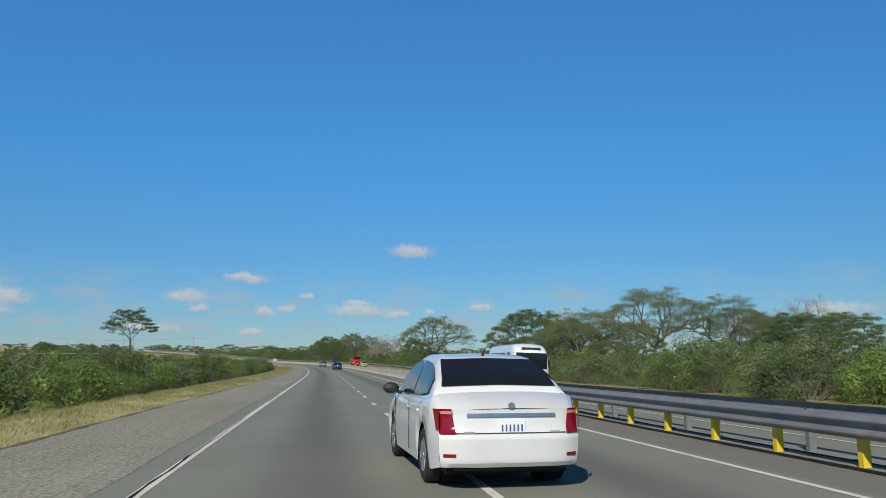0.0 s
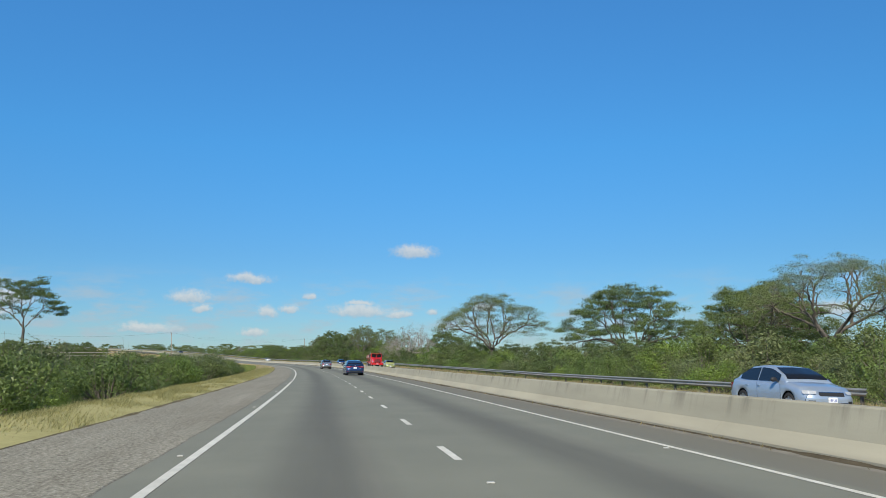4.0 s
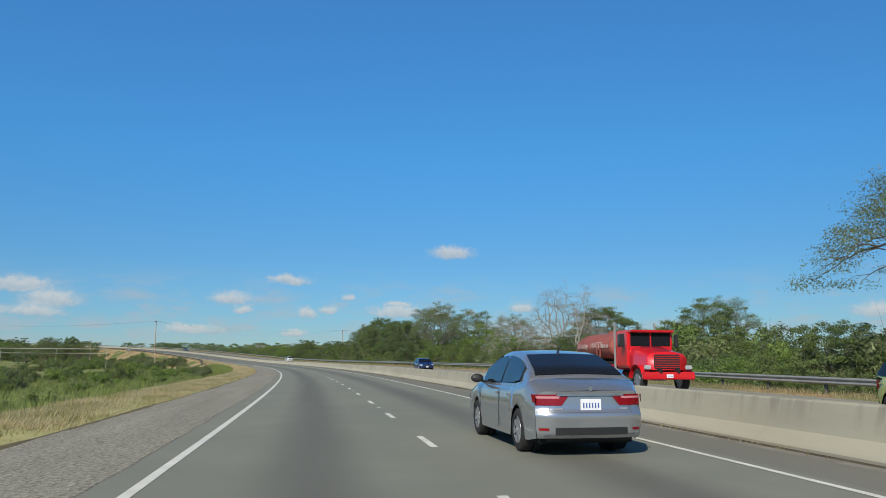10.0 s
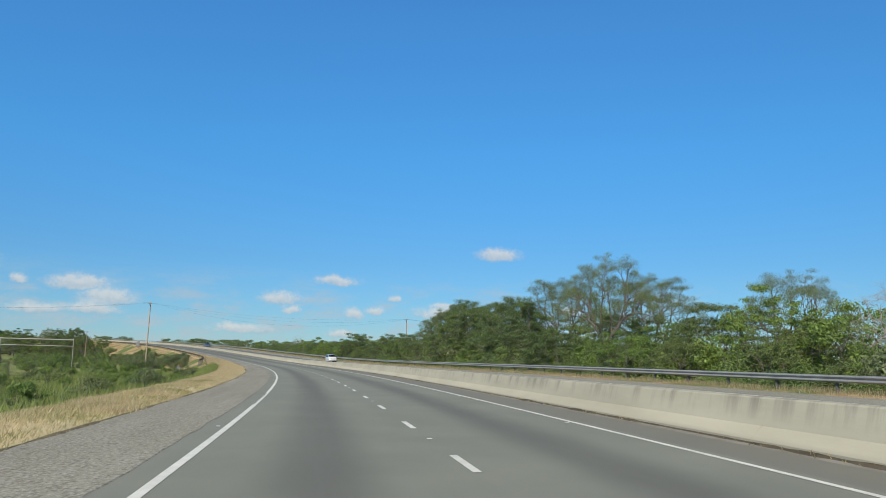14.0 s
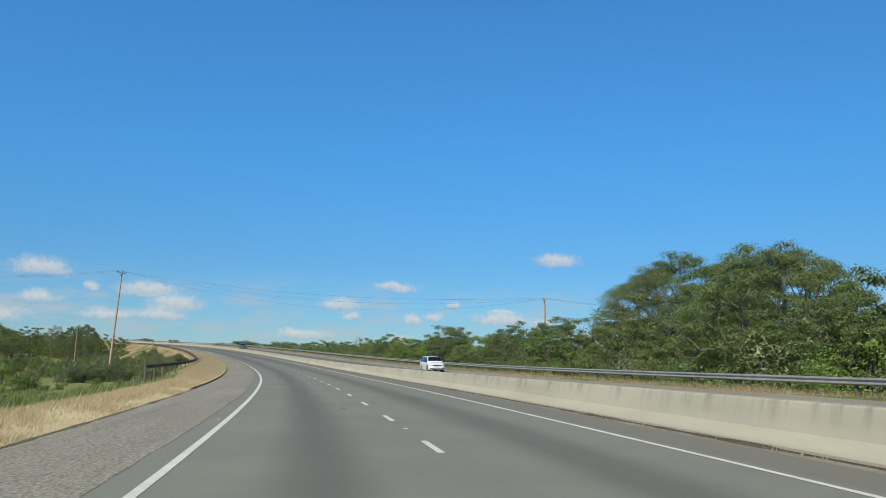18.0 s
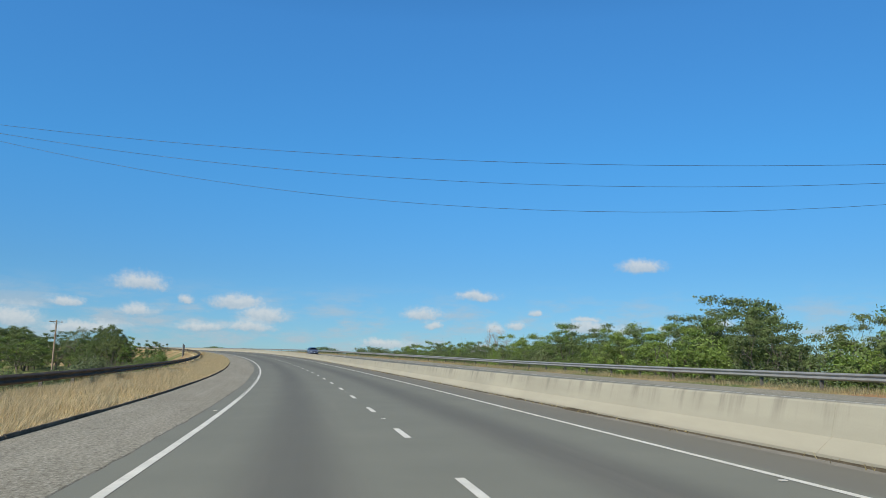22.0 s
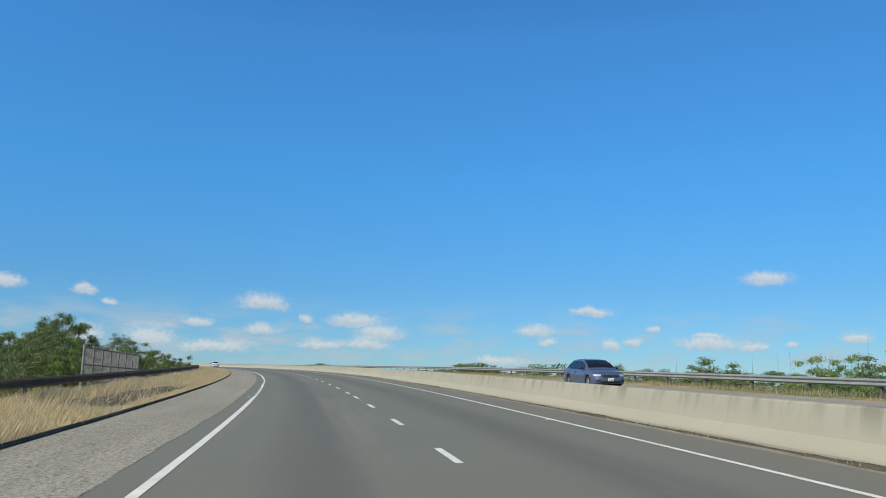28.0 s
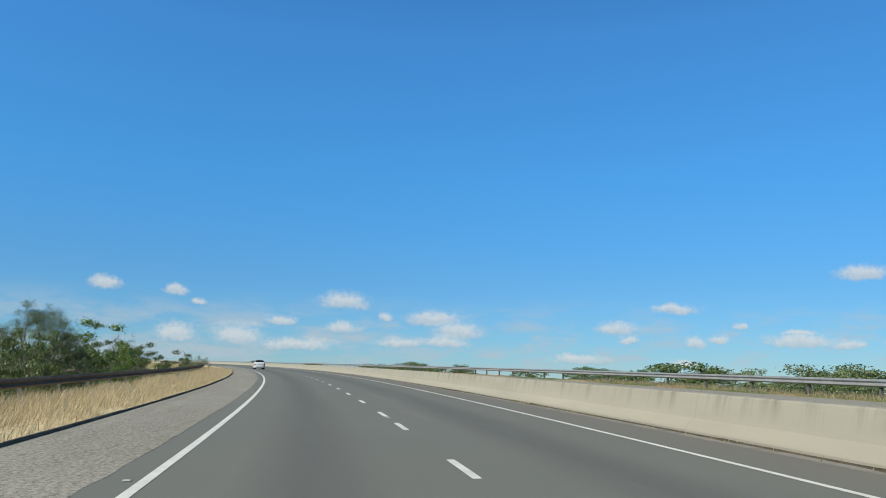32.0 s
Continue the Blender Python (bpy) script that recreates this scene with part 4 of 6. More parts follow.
def make_tree(name, seed, tall, radius, leaves, size, mat, fork=0.3, flat=0.5, limbs=5, tips=130, skirt=0.0, bark=BARK, thick=0.4, clump=0.13, power=2.4, lumpy=0.05, twigs=2, pad=0.42, simple=True, stout=1.0, core=0):
    """A spreading tree: a short trunk forks again and again until its twigs reach a domed crown of leaf sprays.
    flat: how far the dome falls to its rim; skirt: share of twigs that hang below the rim."""
    rng = np.random.RandomState(seed)
    thing = new(name)
    trunk, branches, cloud, ways, sizes = Tubes(), Tubes(), [], [], []
    fz = tall * fork
    lean = rng.uniform(-0.05, 0.05, 2) * radius
    root = Vector((lean[0], lean[1], fz))
    trunk.add([(0, 0, -0.6), (0, 0, 0.0), (lean[0] * 0.3, lean[1] * 0.5, fz * 0.5), root], thick * 1.5, thick * 0.9, 8)
    ph = rng.uniform(0, 6.28, 6)
    ends = []
    for i in range(tips):
        r = ((i + 0.5) / tips) ** 0.5
        a = i * 2.39996 + rng.uniform(-0.25, 0.25)
        r = min(1.0, max(0.03, r + rng.uniform(-0.06, 0.06)))
        k = 1 + 0.06 * math.cos(2 * a + ph[0]) + 0.06 * math.cos(3 * a + ph[1]) + 0.05 * math.cos(7 * a + ph[2])
        z = tall * (1 - flat * r ** power)
        z *= 1 + lumpy * (math.cos(5 * r + 3 * a + ph[3]) + math.cos(9 * r - 2 * a + ph[4])) - 0.03 - rng.uniform(0, 0.06)
        if rng.uniform() < skirt:
            z -= (z - fz * 0.6) * rng.uniform(0.1, 1.0) * (0.35 + 0.65 * r)
            r = max(r, 0.45)
        ends.append((radius * k * r * math.cos(a), radius * k * r * math.sin(a), z))
    ends = np.array(ends)

    def bent(p, q, sag, n):
        d = (q - p).length
        pts = [p]
        for i in range(1, n):
            t = i / n
            w = math.sin(math.pi * t)
            pts.append(p.lerp(q, t) + Vector(rng.uniform(-1, 1, 3)) * 0.06 * d * w + Vector((0, 0, sag * d * w)))
        return pts + [q]

    def split(p, group, depth):
        m = len(group)
        if m == 1:
            q = Vector(ends[group[0]])
            branches.add(bent(p, q, 0.08, 2), thick * 0.085 * stout, thick * 0.02 * stout, 3)
            for _ in range(twigs):
                e = q + Vector(rng.uniform(-1, 1, 3) * (1, 1, 0.5)) * radius * clump * 0.9
                branches.add([p.lerp(q, rng.uniform(0.6, 1.0)), e], thick * 0.025 * stout, thick * 0.008 * stout, 3)
            return
        pts = ends[group]
        if depth == 0:
            ang = (np.arctan2(pts[:, 1], pts[:, 0]) + ph[5] + 1.1 * np.linalg.norm(pts[:, :2], axis=1) / radius) % (2 * np.pi)
            key = (ang / (2 * np.pi) * limbs).astype(int)
            sets = [group[key == j] for j in range(limbs)]
        else:
            c = pts - pts.mean(0)
            axis = np.linalg.svd(c, full_matrices=False)[2][0]
            proj = c @ axis
            cut = np.percentile(proj, rng.uniform(38, 62))
            sets = [group[proj <= cut], group[proj > cut]]
        for g in sets:
            if len(g) == 0:
                continue
            if len(g) == 1:
                split(p, g, depth + 1)
                continue
            goal = Vector(ends[g].mean(0))
            q = p.lerp(goal, rng.uniform(0.36, 0.50) if depth else rng.uniform(0.30, 0.42))
            r0, r1 = thick * 0.085 * m ** 0.42, thick * 0.085 * len(g) ** 0.42
            branches.add(bent(p, q, 0.05, 3 if depth > 2 else 5), min(r0, thick * 0.62), r1, 6 if depth < 3 else 4)
            split(q, g, depth + 1)

    split(root, np.arange(tips), 0)
    part("trunk", trunk.mesh("trunk", bark), None, thing)
    part("branch_frame", branches.mesh("branch_frame", bark), None, thing)
    if leaves:
        for e in ends:
            c = radius * clump * rng.uniform(0.7, 1.25)
            q, d = shell_points(rng, e, (c, c, c * pad), leaves // tips, 0.45)
            cloud.append(q), ways.append(d), sizes.append(np.full(len(q), size))
            if core:      # broader sprays fill the inside of the clump
                q, d = shell_points(rng, e, (c * 0.62, c * 0.62, c * pad * 0.62), core, 0.1)
                cloud.append(q), ways.append(d), sizes.append(np.full(core, 0.12 * c))
        part("foliage", leaf_mesh("foliage", np.concatenate(cloud), np.concatenate(sizes), mat, rng, np.concatenate(ways) * 0.8, 0.45, simple), None, thing)
    return thing


def bank_level(s, off):
    """Height of the near bank's face at a station and offset."""
    e = float(edge_of_paving(s))
    drop = float(np.interp(s, STATION, LZ) - natural(s)) + 0.9
    up = float(np.interp(off - e, [0, 1.7, float(verge_width(s)), float(verge_width(s)) + 2.2 * max(drop, 0.5)], [0, 0.06, -0.05, -drop]))
    return float(place(s, off, up)[2])


def on_land(s, off):
    p = place(s, off)
    return float(p[0]), float(p[1]), float(land_level(p[0], p[1])[0])


def stand(first, made, s, off, size=1.0, turn=None, sink=0.1):
    """Set a plant at a station and offset: the first time the plant itself, then copies."""
    x, y, z = on_land(s, off)
    m = Matrix.Translation((x, y, z - sink)) @ Matrix.Rotation(random.uniform(0, 6.28) if turn is None else turn, 4, "Z") @ Matrix.Diagonal((size, size, size, 1))
    if first not in made:
        made.add(first)
        first.matrix_world = m
        return first
    return copy_thing_scaled(first, m)


def copy_thing_scaled(first, m):
    keep = first.scale.copy()
    first.scale = (1, 1, 1)
    ob = copy_thing(first, m)
    first.scale = keep
    return ob


MADE = set()
BUSHES = (("feathery_bush", SCRUB, "dense green feathery scrub bush beside the highway"), ("dusty_bush", DUSTY, "dusty grey-green scrub bush with bare twigs"),
          ("leafy_shrub", BRIGHT, "bright green leafy shrub among the scrub"), ("thorn_bush", THORN, "tangled dark green thorn bush beside the highway"))
fine, mid_bush, coarse = ([tagged(make_bush(nm, seed + i, 6.5, 4.2, n, size, m, tw, simple=True), l, "bush", nm.replace("_", " ") + " rows") for i, (nm, m, l) in enumerate(BUSHES)]
                          for seed, n, size, tw in ((10, 6200, 0.060, 14), (110, 3600, 0.080, 8), (210, 1900, 0.12, 4)))
low = [tagged(make_bush(nm, 30 + i, 3.0, 1.5, 1900, 0.055, m, 5, simple=True, lumps=14), l, "bush", "low shrubs") for i, (nm, m, l) in enumerate((
    ("low_shrub", BRIGHT, "low bright green shrub in the field"), ("herb_clump", HERB, "low clump of green herbs in the field")))]
umbrella = [tagged(make_tree("rain_tree", 50 + i, 14.0, 10.0, n, sz, m, limbs=lb, flat=f, fork=fk, thick=th, tips=tp, skirt=sk, clump=cl, pad=0.36, core=co), l, "tree", "rain trees") for i, (n, co, sz, m, f, fk, lb, th, tp, sk, cl, l) in enumerate((
    (72000, 0, 0.056, CANOPY, 0.46, 0.30, 6, 0.27, 420, 0.02, 0.115, "wide umbrella-crowned rain tree with open arching limbs"),
    (66000, 40, 0.084, DARK_CANOPY, 0.55, 0.20, 6, 0.36, 260, 0.42, 0.15, "dense broad rain tree with a dark domed crown"),
    (40000, 0, 0.068, CANOPY, 0.44, 0.30, 4, 0.34, 240, 0.08, 0.120, "thin-leaved umbrella tree showing its pale limbs")))]
bare = tagged(make_tree("bare_tree", 61, 12.5, 6.5, 0, 0.2, CANOPY, limbs=5, bark=PALE_BARK, thick=0.20, fork=0.26, flat=0.55, tips=420, skirt=0.22, twigs=14, lumpy=0.08, clump=0.15, stout=0.9), "leafless pale grey tree with fine twigs", "tree", "bare trees")
LEAFY_TREES = ((DARK_CANOPY, "dark green broadleaf tree with a rounded crown"), (BRIGHT, "light green young tree with an uneven crown"), (THORN, "tangled olive-green thicket tree"))
round_tree, back_tree = ([tagged(make_tree("broadleaf_tree", seed + i, 8.0, 4.4, n, size, m, fork=0.16, flat=0.6, limbs=4, thick=0.2, tips=tp, skirt=0.5, clump=cl, twigs=1, lumpy=0.09, core=co), l, "tree", "broadleaf trees")
                          for i, (m, l) in enumerate(LEAFY_TREES)] for seed, n, size, tp, cl, co in ((70, 7600, 0.074, 70, 0.20, 78), (76, 4600, 0.098, 44, 0.26, 70)))
distant = [tagged(make_tree("distant_tree", 90 + i, 14.0, 9.5, 3200, 0.30, m, fork=0.15, flat=f, limbs=4, thick=0.5, tips=20, skirt=0.4, clump=0.28, twigs=0, core=24), l, "tree", "distant trees") for i, (m, f, l) in enumerate((
    (DARK_CANOPY, 0.65, "dark round-topped tree on the wooded skyline"), (CANOPY, 0.5, "olive-green spreading tree on the wooded skyline")))]
lone = tagged(make_tree("lone_tree", 83, 15.0, 7.5, 12000, 0.13, DARK_CANOPY, fork=0.5, flat=0.30, limbs=4, thick=0.26, tips=90, clump=0.17, pad=0.3, core=4), "slender flat-topped tree standing alone above the scrub", "tree")


def grow(first, x, y, top, wide, own, turn=None):
    """A tree at a place of the plan, with its crown's top and half width; own: the height and half width it was made with."""
    z = float(land_level(x, y)[0])
    k = (top - z + 0.2) / own[0]
    w = wide / own[1]
    m = Matrix.Translation((x, y, z - 0.2)) @ Matrix.Rotation(random.uniform(0, 6.28) if turn is None else turn, 4, "Z") @ Matrix.Diagonal((w, w, k, 1))
    if first not in MADE:
        MADE.add(first)
        first.matrix_world = m
        return first
    return copy_thing_scaled(first, m)


U, R, B = (14.0, 10.0), (8.0, 4.4), (12.5, 6.5)
# scrub along the far side
random.seed(5)
for s in np.arange(-20, 560, 5.4):
    near = float(np.interp(s, [0, 110, 200, 300, 430, 520, 560], [0.86, 0.72, 0.72, 0.90, 1.0, 1.05, 0.85]))
    back = float(np.interp(s, [0, 110, 200, 300, 430, 520, 560], [1.15, 1.0, 1.05, 1.2, 1.3, 1.3, 0.95]))
    stand(random.choice(fine), MADE, s + random.uniform(-1.5, 1.5), random.uniform(-26, -28.5), near * random.uniform(0.65, 1.25))
    stand(random.choice(mid_bush), MADE, s + random.uniform(-2, 2), random.uniform(-31, -36), back * random.uniform(0.65, 1.35))
    if random.random() < 0.8:
        stand(random.choice(coarse), MADE, s + random.uniform(-2, 2), random.uniform(-40, -52), 1.3 * back * random.uniform(0.8, 1.2))
# taller thicket behind it
for s in np.arange(135, 560, 6.0):
    k = float(np.interp(s, [135, 240, 290, 330, 430, 520, 560], [0.55, 0.66, 0.8, 0.95, 1.2, 1.15, 0.7]))
    kinds = (0, 2, 0, 2, 2, 1) if s > 280 else (2, 0)
    stand((round_tree if s > 270 else back_tree)[random.choice(kinds)], MADE, s + random.uniform(-2.5, 2.5), random.uniform(-31, -36), k * random.uniform(0.6, 0.95))
    stand(back_tree[random.choice(kinds)], MADE, s + random.uniform(-2.5, 2.5), random.uniform(-38, -46), k * random.uniform(0.8, 1.2))
# scrub on the near side
for s in np.arange(-4, 228, 4.8):
    k = float(np.interp(s, [0, 60, 200, 225], [0.82, 0.76, 0.84, 0.80]))
    stand(random.choice(fine), MADE, s + random.uniform(-1.5, 1.5), random.uniform(11.0, 15.0), k * random.uniform(0.5, 1.35))
    stand(random.choice(mid_bush), MADE, s + random.uniform(-2, 2), random.uniform(16, 22), k * 1.05 * random.uniform(0.8, 1.2))
    stand(random.choice(coarse), MADE, s + random.uniform(-2, 2), random.uniform(32, 44), k * 1.1 * random.uniform(0.8, 1.2))
for s in np.arange(222, 410, 8.0):
    stand(random.choice(low), MADE, s + random.uniform(-1, 1), random.uniform(12.5, 18), random.uniform(0.35, 1.2))
for s in np.arange(225, 440, 6.5):
    stand(random.choice(low), MADE, s + random.uniform(-2, 2), random.uniform(17, 25), random.uniform(0.6, 1.4))
    stand(random.choice(low), MADE, s + random.uniform(-2, 2), random.uniform(26, 34), random.uniform(0.9, 1.5))
    stand(random.choice(low), MADE, s + random.uniform(-2, 2), random.uniform(36, 62), random.uniform(1.2, 2.0))
    if random.random() < 0.5:
        stand(random.choice(mid_bush), MADE, s + random.uniform(-2, 2), random.uniform(20, 40), random.uniform(0.3, 0.6))
# creepers and herbs on the face of the bank
for s in np.arange(330, 560, 1.9):
    off = random.uniform(10.5, 24)
    p = place(s, off)
    k = random.uniform(0.35, 0.9)
    plant = stand(random.choice(low + [fine[1]] if off < 16 else low), MADE, s, off, k if k < 0.6 else 0.6)
    plant.location.z = max(plant.location.z, bank_level(s, off) - 0.12)
for s in np.arange(440, 620, 6.0):
    stand(random.choice(mid_bush), MADE, s + random.uniform(-2, 2), random.uniform(28, 34), 0.55 * random.uniform(0.8, 1.2))
    stand(random.choice(coarse), MADE, s + random.uniform(-2, 2), random.uniform(38, 54), 0.75 * random.uniform(0.7, 1.3))
for s in np.arange(590, 800, 5.0):
    stand(random.choice(mid_bush), MADE, s + random.uniform(-2, 2), random.uniform(21, 25), 0.8 * random.uniform(0.8, 1.25))
# trees of the far side: place, top, half width
def plant_trees(rows, undergrowth):
    """Trees given by kind, place, height of the top, half width and the size they were made with."""
    for kind, x, y, top, wide, own in rows:
        grow(kind, x, y, top, wide, own)
        if undergrowth and own is U:      # bushes hide the foot of the great trees
            for i in range(4):
                a = random.uniform(0, 6.28)
                grow(random.choice(mid_bush), x + 0.55 * wide * math.cos(a), y + 0.55 * wide * math.sin(a), top * random.uniform(0.22, 0.38), 0.34 * wide, (4.2, 3.25))


plant_trees(((umbrella[0], 62, 139, 13.6, 11.5, U), (umbrella[2], 69, 127, 11.2, 9.5, U), (umbrella[2], 52, 150, 10.2, 10.0, U), (umbrella[1], 55, 168, 9.4, 9.0, U), (umbrella[0], 60, 176, 9.6, 8.0, U)), True)
plant_trees(((bare, 118, 172, 15.0, 9.0, B), (bare, 108, 166, 12.5, 7.0, B), (umbrella[2], 84, 146, 10.8, 8.0, U), (umbrella[1], 98, 160, 10.5, 8.0, U), (umbrella[1], 76, 116, 8.0, 8.0, U), (umbrella[1], 95, 130, 9.0, 9.0, U)), True)
plant_trees(((umbrella[0], 35.8, 234.5, 13.0, 11.6, U), (umbrella[1], 66.5, 235.4, 15.6, 14.0, U), (umbrella[2], 86, 214, 11.0, 8.0, U), (umbrella[1], 100, 232, 12.0, 9.0, U)), True)
plant_trees(((bare, 28, 303.5, 9.2, 7.6, B), (bare, 33, 318, 7.2, 6.0, B), (bare, 24, 322, 6.4, 4.5, B), (umbrella[2], 44, 290, 7.0, 6.0, U)), True)
plant_trees(((umbrella[2], 17, 368, 11.6, 6.2, U), (umbrella[0], 19, 402, 12.8, 9.0, U), (umbrella[1], 10, 396, 9.2, 7.0, U), (umbrella[0], 26, 380, 11.0, 7.5, U)), True)
plant_trees(((umbrella[1], 5, 420, 9.0, 7.5, U), (umbrella[1], 7, 451, 12.6, 10.0, U), (umbrella[1], 14, 438, 11.0, 9.0, U), (umbrella[0], 1.8, 446, 10.0, 6.4, U)), True)
plant_trees(((umbrella[2], 30, 350, 8.0, 6.0, U), (umbrella[1], 42, 330, 8.6, 8.0, U), (round_tree[1], 22, 340, 5.4, 4.5, R), (round_tree[0], 35, 275, 5.8, 5.0, R)), True)
plant_trees(((round_tree[0], -20, 517, 4.6, 5.5, R), (round_tree[1], -29, 500, 3.2, 4.5, R), (round_tree[0], -10, 490, 4.8, 5.5, R), (round_tree[0], -31, 520, 4.8, 5.5, R)), True)
plant_trees(((round_tree[1], -36, 543, 5.8, 5.0, R), (round_tree[0], -28, 545, 5.4, 5.5, R), (bare, -47, 571, 6.6, 4.5, B), (round_tree[1], -44, 560, 5.2, 4.5, R)), True)
plant_trees(((round_tree[0], -60, 600, 5.4, 3.5, R), (bare, -54, 590, 5.4, 2.6, B), (round_tree[1], -66, 640, 4.8, 3.2, R), (umbrella[2], -93, 690, 7.4, 6.0, U)), True)
# thicket below the embankment, its tops level with the far rail
for s in np.arange(515, 628, 2.9):
    rise = float(np.interp(s, [515, 560, 600, 628], [2.6, 2.0, 1.4, 0.3]))
    for kind, own, off, wide in ((random.choice(fine), (4.2, 3.25), random.uniform(-27, -30), 3.0), (random.choice(round_tree), R, random.uniform(-32, -42), 3.8)):
        p = place(s + random.uniform(-1.5, 1.5), off)
        grow(kind, float(p[0]), float(p[1]), float(place(s, -16)[2]) + 1.3 + rise * random.uniform(0.15, 1.05), wide * random.uniform(0.8, 1.2), own)
# far treeline, low over the barrier
for i in range(60):
    s, off = random.uniform(560, 1235), -random.uniform(60, 330)
    p = place(s, off)
    eye = 5.5 + 0.022 * max(0, s - 640)
    grow(random.choice(distant), float(p[0]), float(p[1]), eye + random.uniform(-0.6, 1.8) + abs(off) * 0.008, random.uniform(6, 12), U)
# trees of the near side
grow(lone, -48.8, 219.4, 13.9, 6.9, (15.0, 7.5))
plant_trees(((round_tree[0], -46, 215, 3.5, 3.5, R), (umbrella[1], -215, 670, 12.5, 11.0, U), (round_tree[0], -200, 676, 12.0, 8.0, R), (round_tree[1], -190, 690, 11.0, 7.0, R), (umbrella[1], -225, 690, 14.0, 9.0, U)), False)
plant_trees(((umbrella[1], -160, 560, 4.8, 8.0, U), (umbrella[2], -140, 540, 4.0, 6.0, U), (round_tree[0], -124, 500, 2.0, 4.0, R), (umbrella[2], -190, 520, 4.6, 8.0, U)), False)
plant_trees(((round_tree[1], -141, 619, 7.0, 3.2, R), (round_tree[0], -163, 638, 10.6, 4.6, R), (umbrella[1], -155, 632, 11.2, 5.6, U), (round_tree[2], -149, 624, 8.6, 4.0, R), (umbrella[2], -176, 651, 11.3, 4.2, U), (round_tree[0], -143.5, 633, 7.2, 3.3, R), (round_tree[0], -144.5, 637.5, 7.0, 3.0, R), (round_tree[2], -144, 643, 6.2, 2.6, R), (round_tree[2], -155, 636, 6.0, 4.0, R)), False)
plant_trees(((umbrella[0], -182, 676, 11.8, 4.8, U), (round_tree[0], -177, 671, 9.4, 3.8, R), (round_tree[1], -176, 680, 7.6, 2.8, R), (bare, -190, 694, 10.2, 3.2, B), (round_tree[0], -186, 687, 9.4, 3.6, R), (round_tree[2], -193, 702, 9.4, 4.2, R), (round_tree[2], -197, 712, 8.9, 4.2, R), (umbrella[2], -204, 724, 8.8, 4.0, U)), False)
for s in np.arange(655, 830, 6.5):
    p = place(s, random.uniform(18, 30))
    grow(random.choice(round_tree), float(p[0]), float(p[1]), float(place(s, 8)[2]) + random.uniform(1.6, 3.2), random.uniform(3.2, 4.8), R)
for s in np.arange(690, 830, 9.0):
    p = place(s, random.uniform(34, 56))
    grow(random.choice(back_tree), float(p[0]), float(p[1]), float(place(s, 8)[2]) + random.uniform(2.0, 5.0), random.uniform(5, 8), R)
# scrub that climbs the bank below the near rail
for s in np.arange(470, 650, 2.3):
    off = random.uniform(13.5, 24)
    plant = stand(random.choice(fine[:2] + mid_bush), MADE, s, off, random.uniform(0.5, 0.95) * (0.45 if 572 < s < 628 else 1.0))
    plant.location.z = max(plant.location.z, bank_level(s, off) - 0.2)
# taller scrub before the pipeline
for s in np.arange(228, 345, 7.0):
    stand(random.choice(mid_bush), MADE, s + random.uniform(-2, 2), random.uniform(24, 36), random.uniform(0.5, 0.85))
for i in range(45):
    s, off = random.uniform(150, 620), random.uniform(90, 300)
    p = place(s, off)
    grow(random.choice(distant), float(p[0]), float(p[1]), random.uniform(3.5, 7.0) + off * 0.008, random.uniform(6, 10), U)
# the wooded skyline straight on, far behind the bend
for i in range(45):
    a, d = random.uniform(-0.10, 0.75), random.uniform(900, 1500)
    x, y = -math.sin(a) * d, math.cos(a) * d + 100
    grow(random.choice(distant), x, y, d * random.uniform(0.006, 0.016) + 3, random.uniform(14, 30), U)
# woods beyond the end of the bend
for i in range(48):
    b, d = random.uniform(0.30, 1.15), random.uniform(450, 900)
    x, y = -121 - math.sin(b) * d, 625 + math.cos(b) * d
    if abs(float(nearest(x, y)[1][0])) > 40:
        grow(random.choice(distant), x, y, 5.4 + d * random.uniform(0.005, 0.015), random.uniform(9, 20), U)

# ---- poles and wires ----
def utility_pole(foot, top, turn, arms):
    """A leaning timber pole with crossarms, braces and insulators. Gives back the wires' fixing points."""
    thing = tagged(new("utility_pole"), "weathered leaning timber utility pole with a crossarm", "utility pole", "utility poles")
    foot, top = Vector(foot), Vector(top)
    thing.location = foot
    d = top - foot
    bm = bmesh.new()
    cyl(bm, d * -0.03, d * 0.5, 0.17, 0.145, 12), cyl(bm, d * 0.5, d, 0.145, 0.11, 12)
    part("pole", bm, POLE_WOOD, thing)
    side = Vector((math.cos(turn), math.sin(turn), 0))
    ahead = Vector((-side.y, side.x, 0))
    ends = []
    for k, h in enumerate(arms):
        c = d * (1 - h / d.length)
        bm = bmesh.new()
        cyl(bm, c - side * 1.2 + ahead * 0.13, c + side * 1.2 + ahead * 0.13, 0.06, None, 6)
        part("crossarm", bm, POLE_WOOD, thing)
        for j in (-1, 1):
            part("brace", cyl(bmesh.new(), c + side * 0.6 * j + ahead * 0.13, c - Vector((0, 0, 0.6)) + ahead * 0.1, 0.018, None, 5), STEEL, thing)
        for j in (-1.1, 0.0, 1.1):
            q = c + side * j + ahead * 0.13
            bm = bmesh.new()
            cyl(bm, q, q + Vector((0, 0, 0.12)), 0.02, None, 6), cyl(bm, q + Vector((0, 0, 0.10)), q + Vector((0, 0, 0.20)), 0.055, 0.035, 8)
            part("insulator", bm, CERAMIC, thing)
            ends.append(foot + q + Vector((0, 0, 0.2)))
    return thing, ends


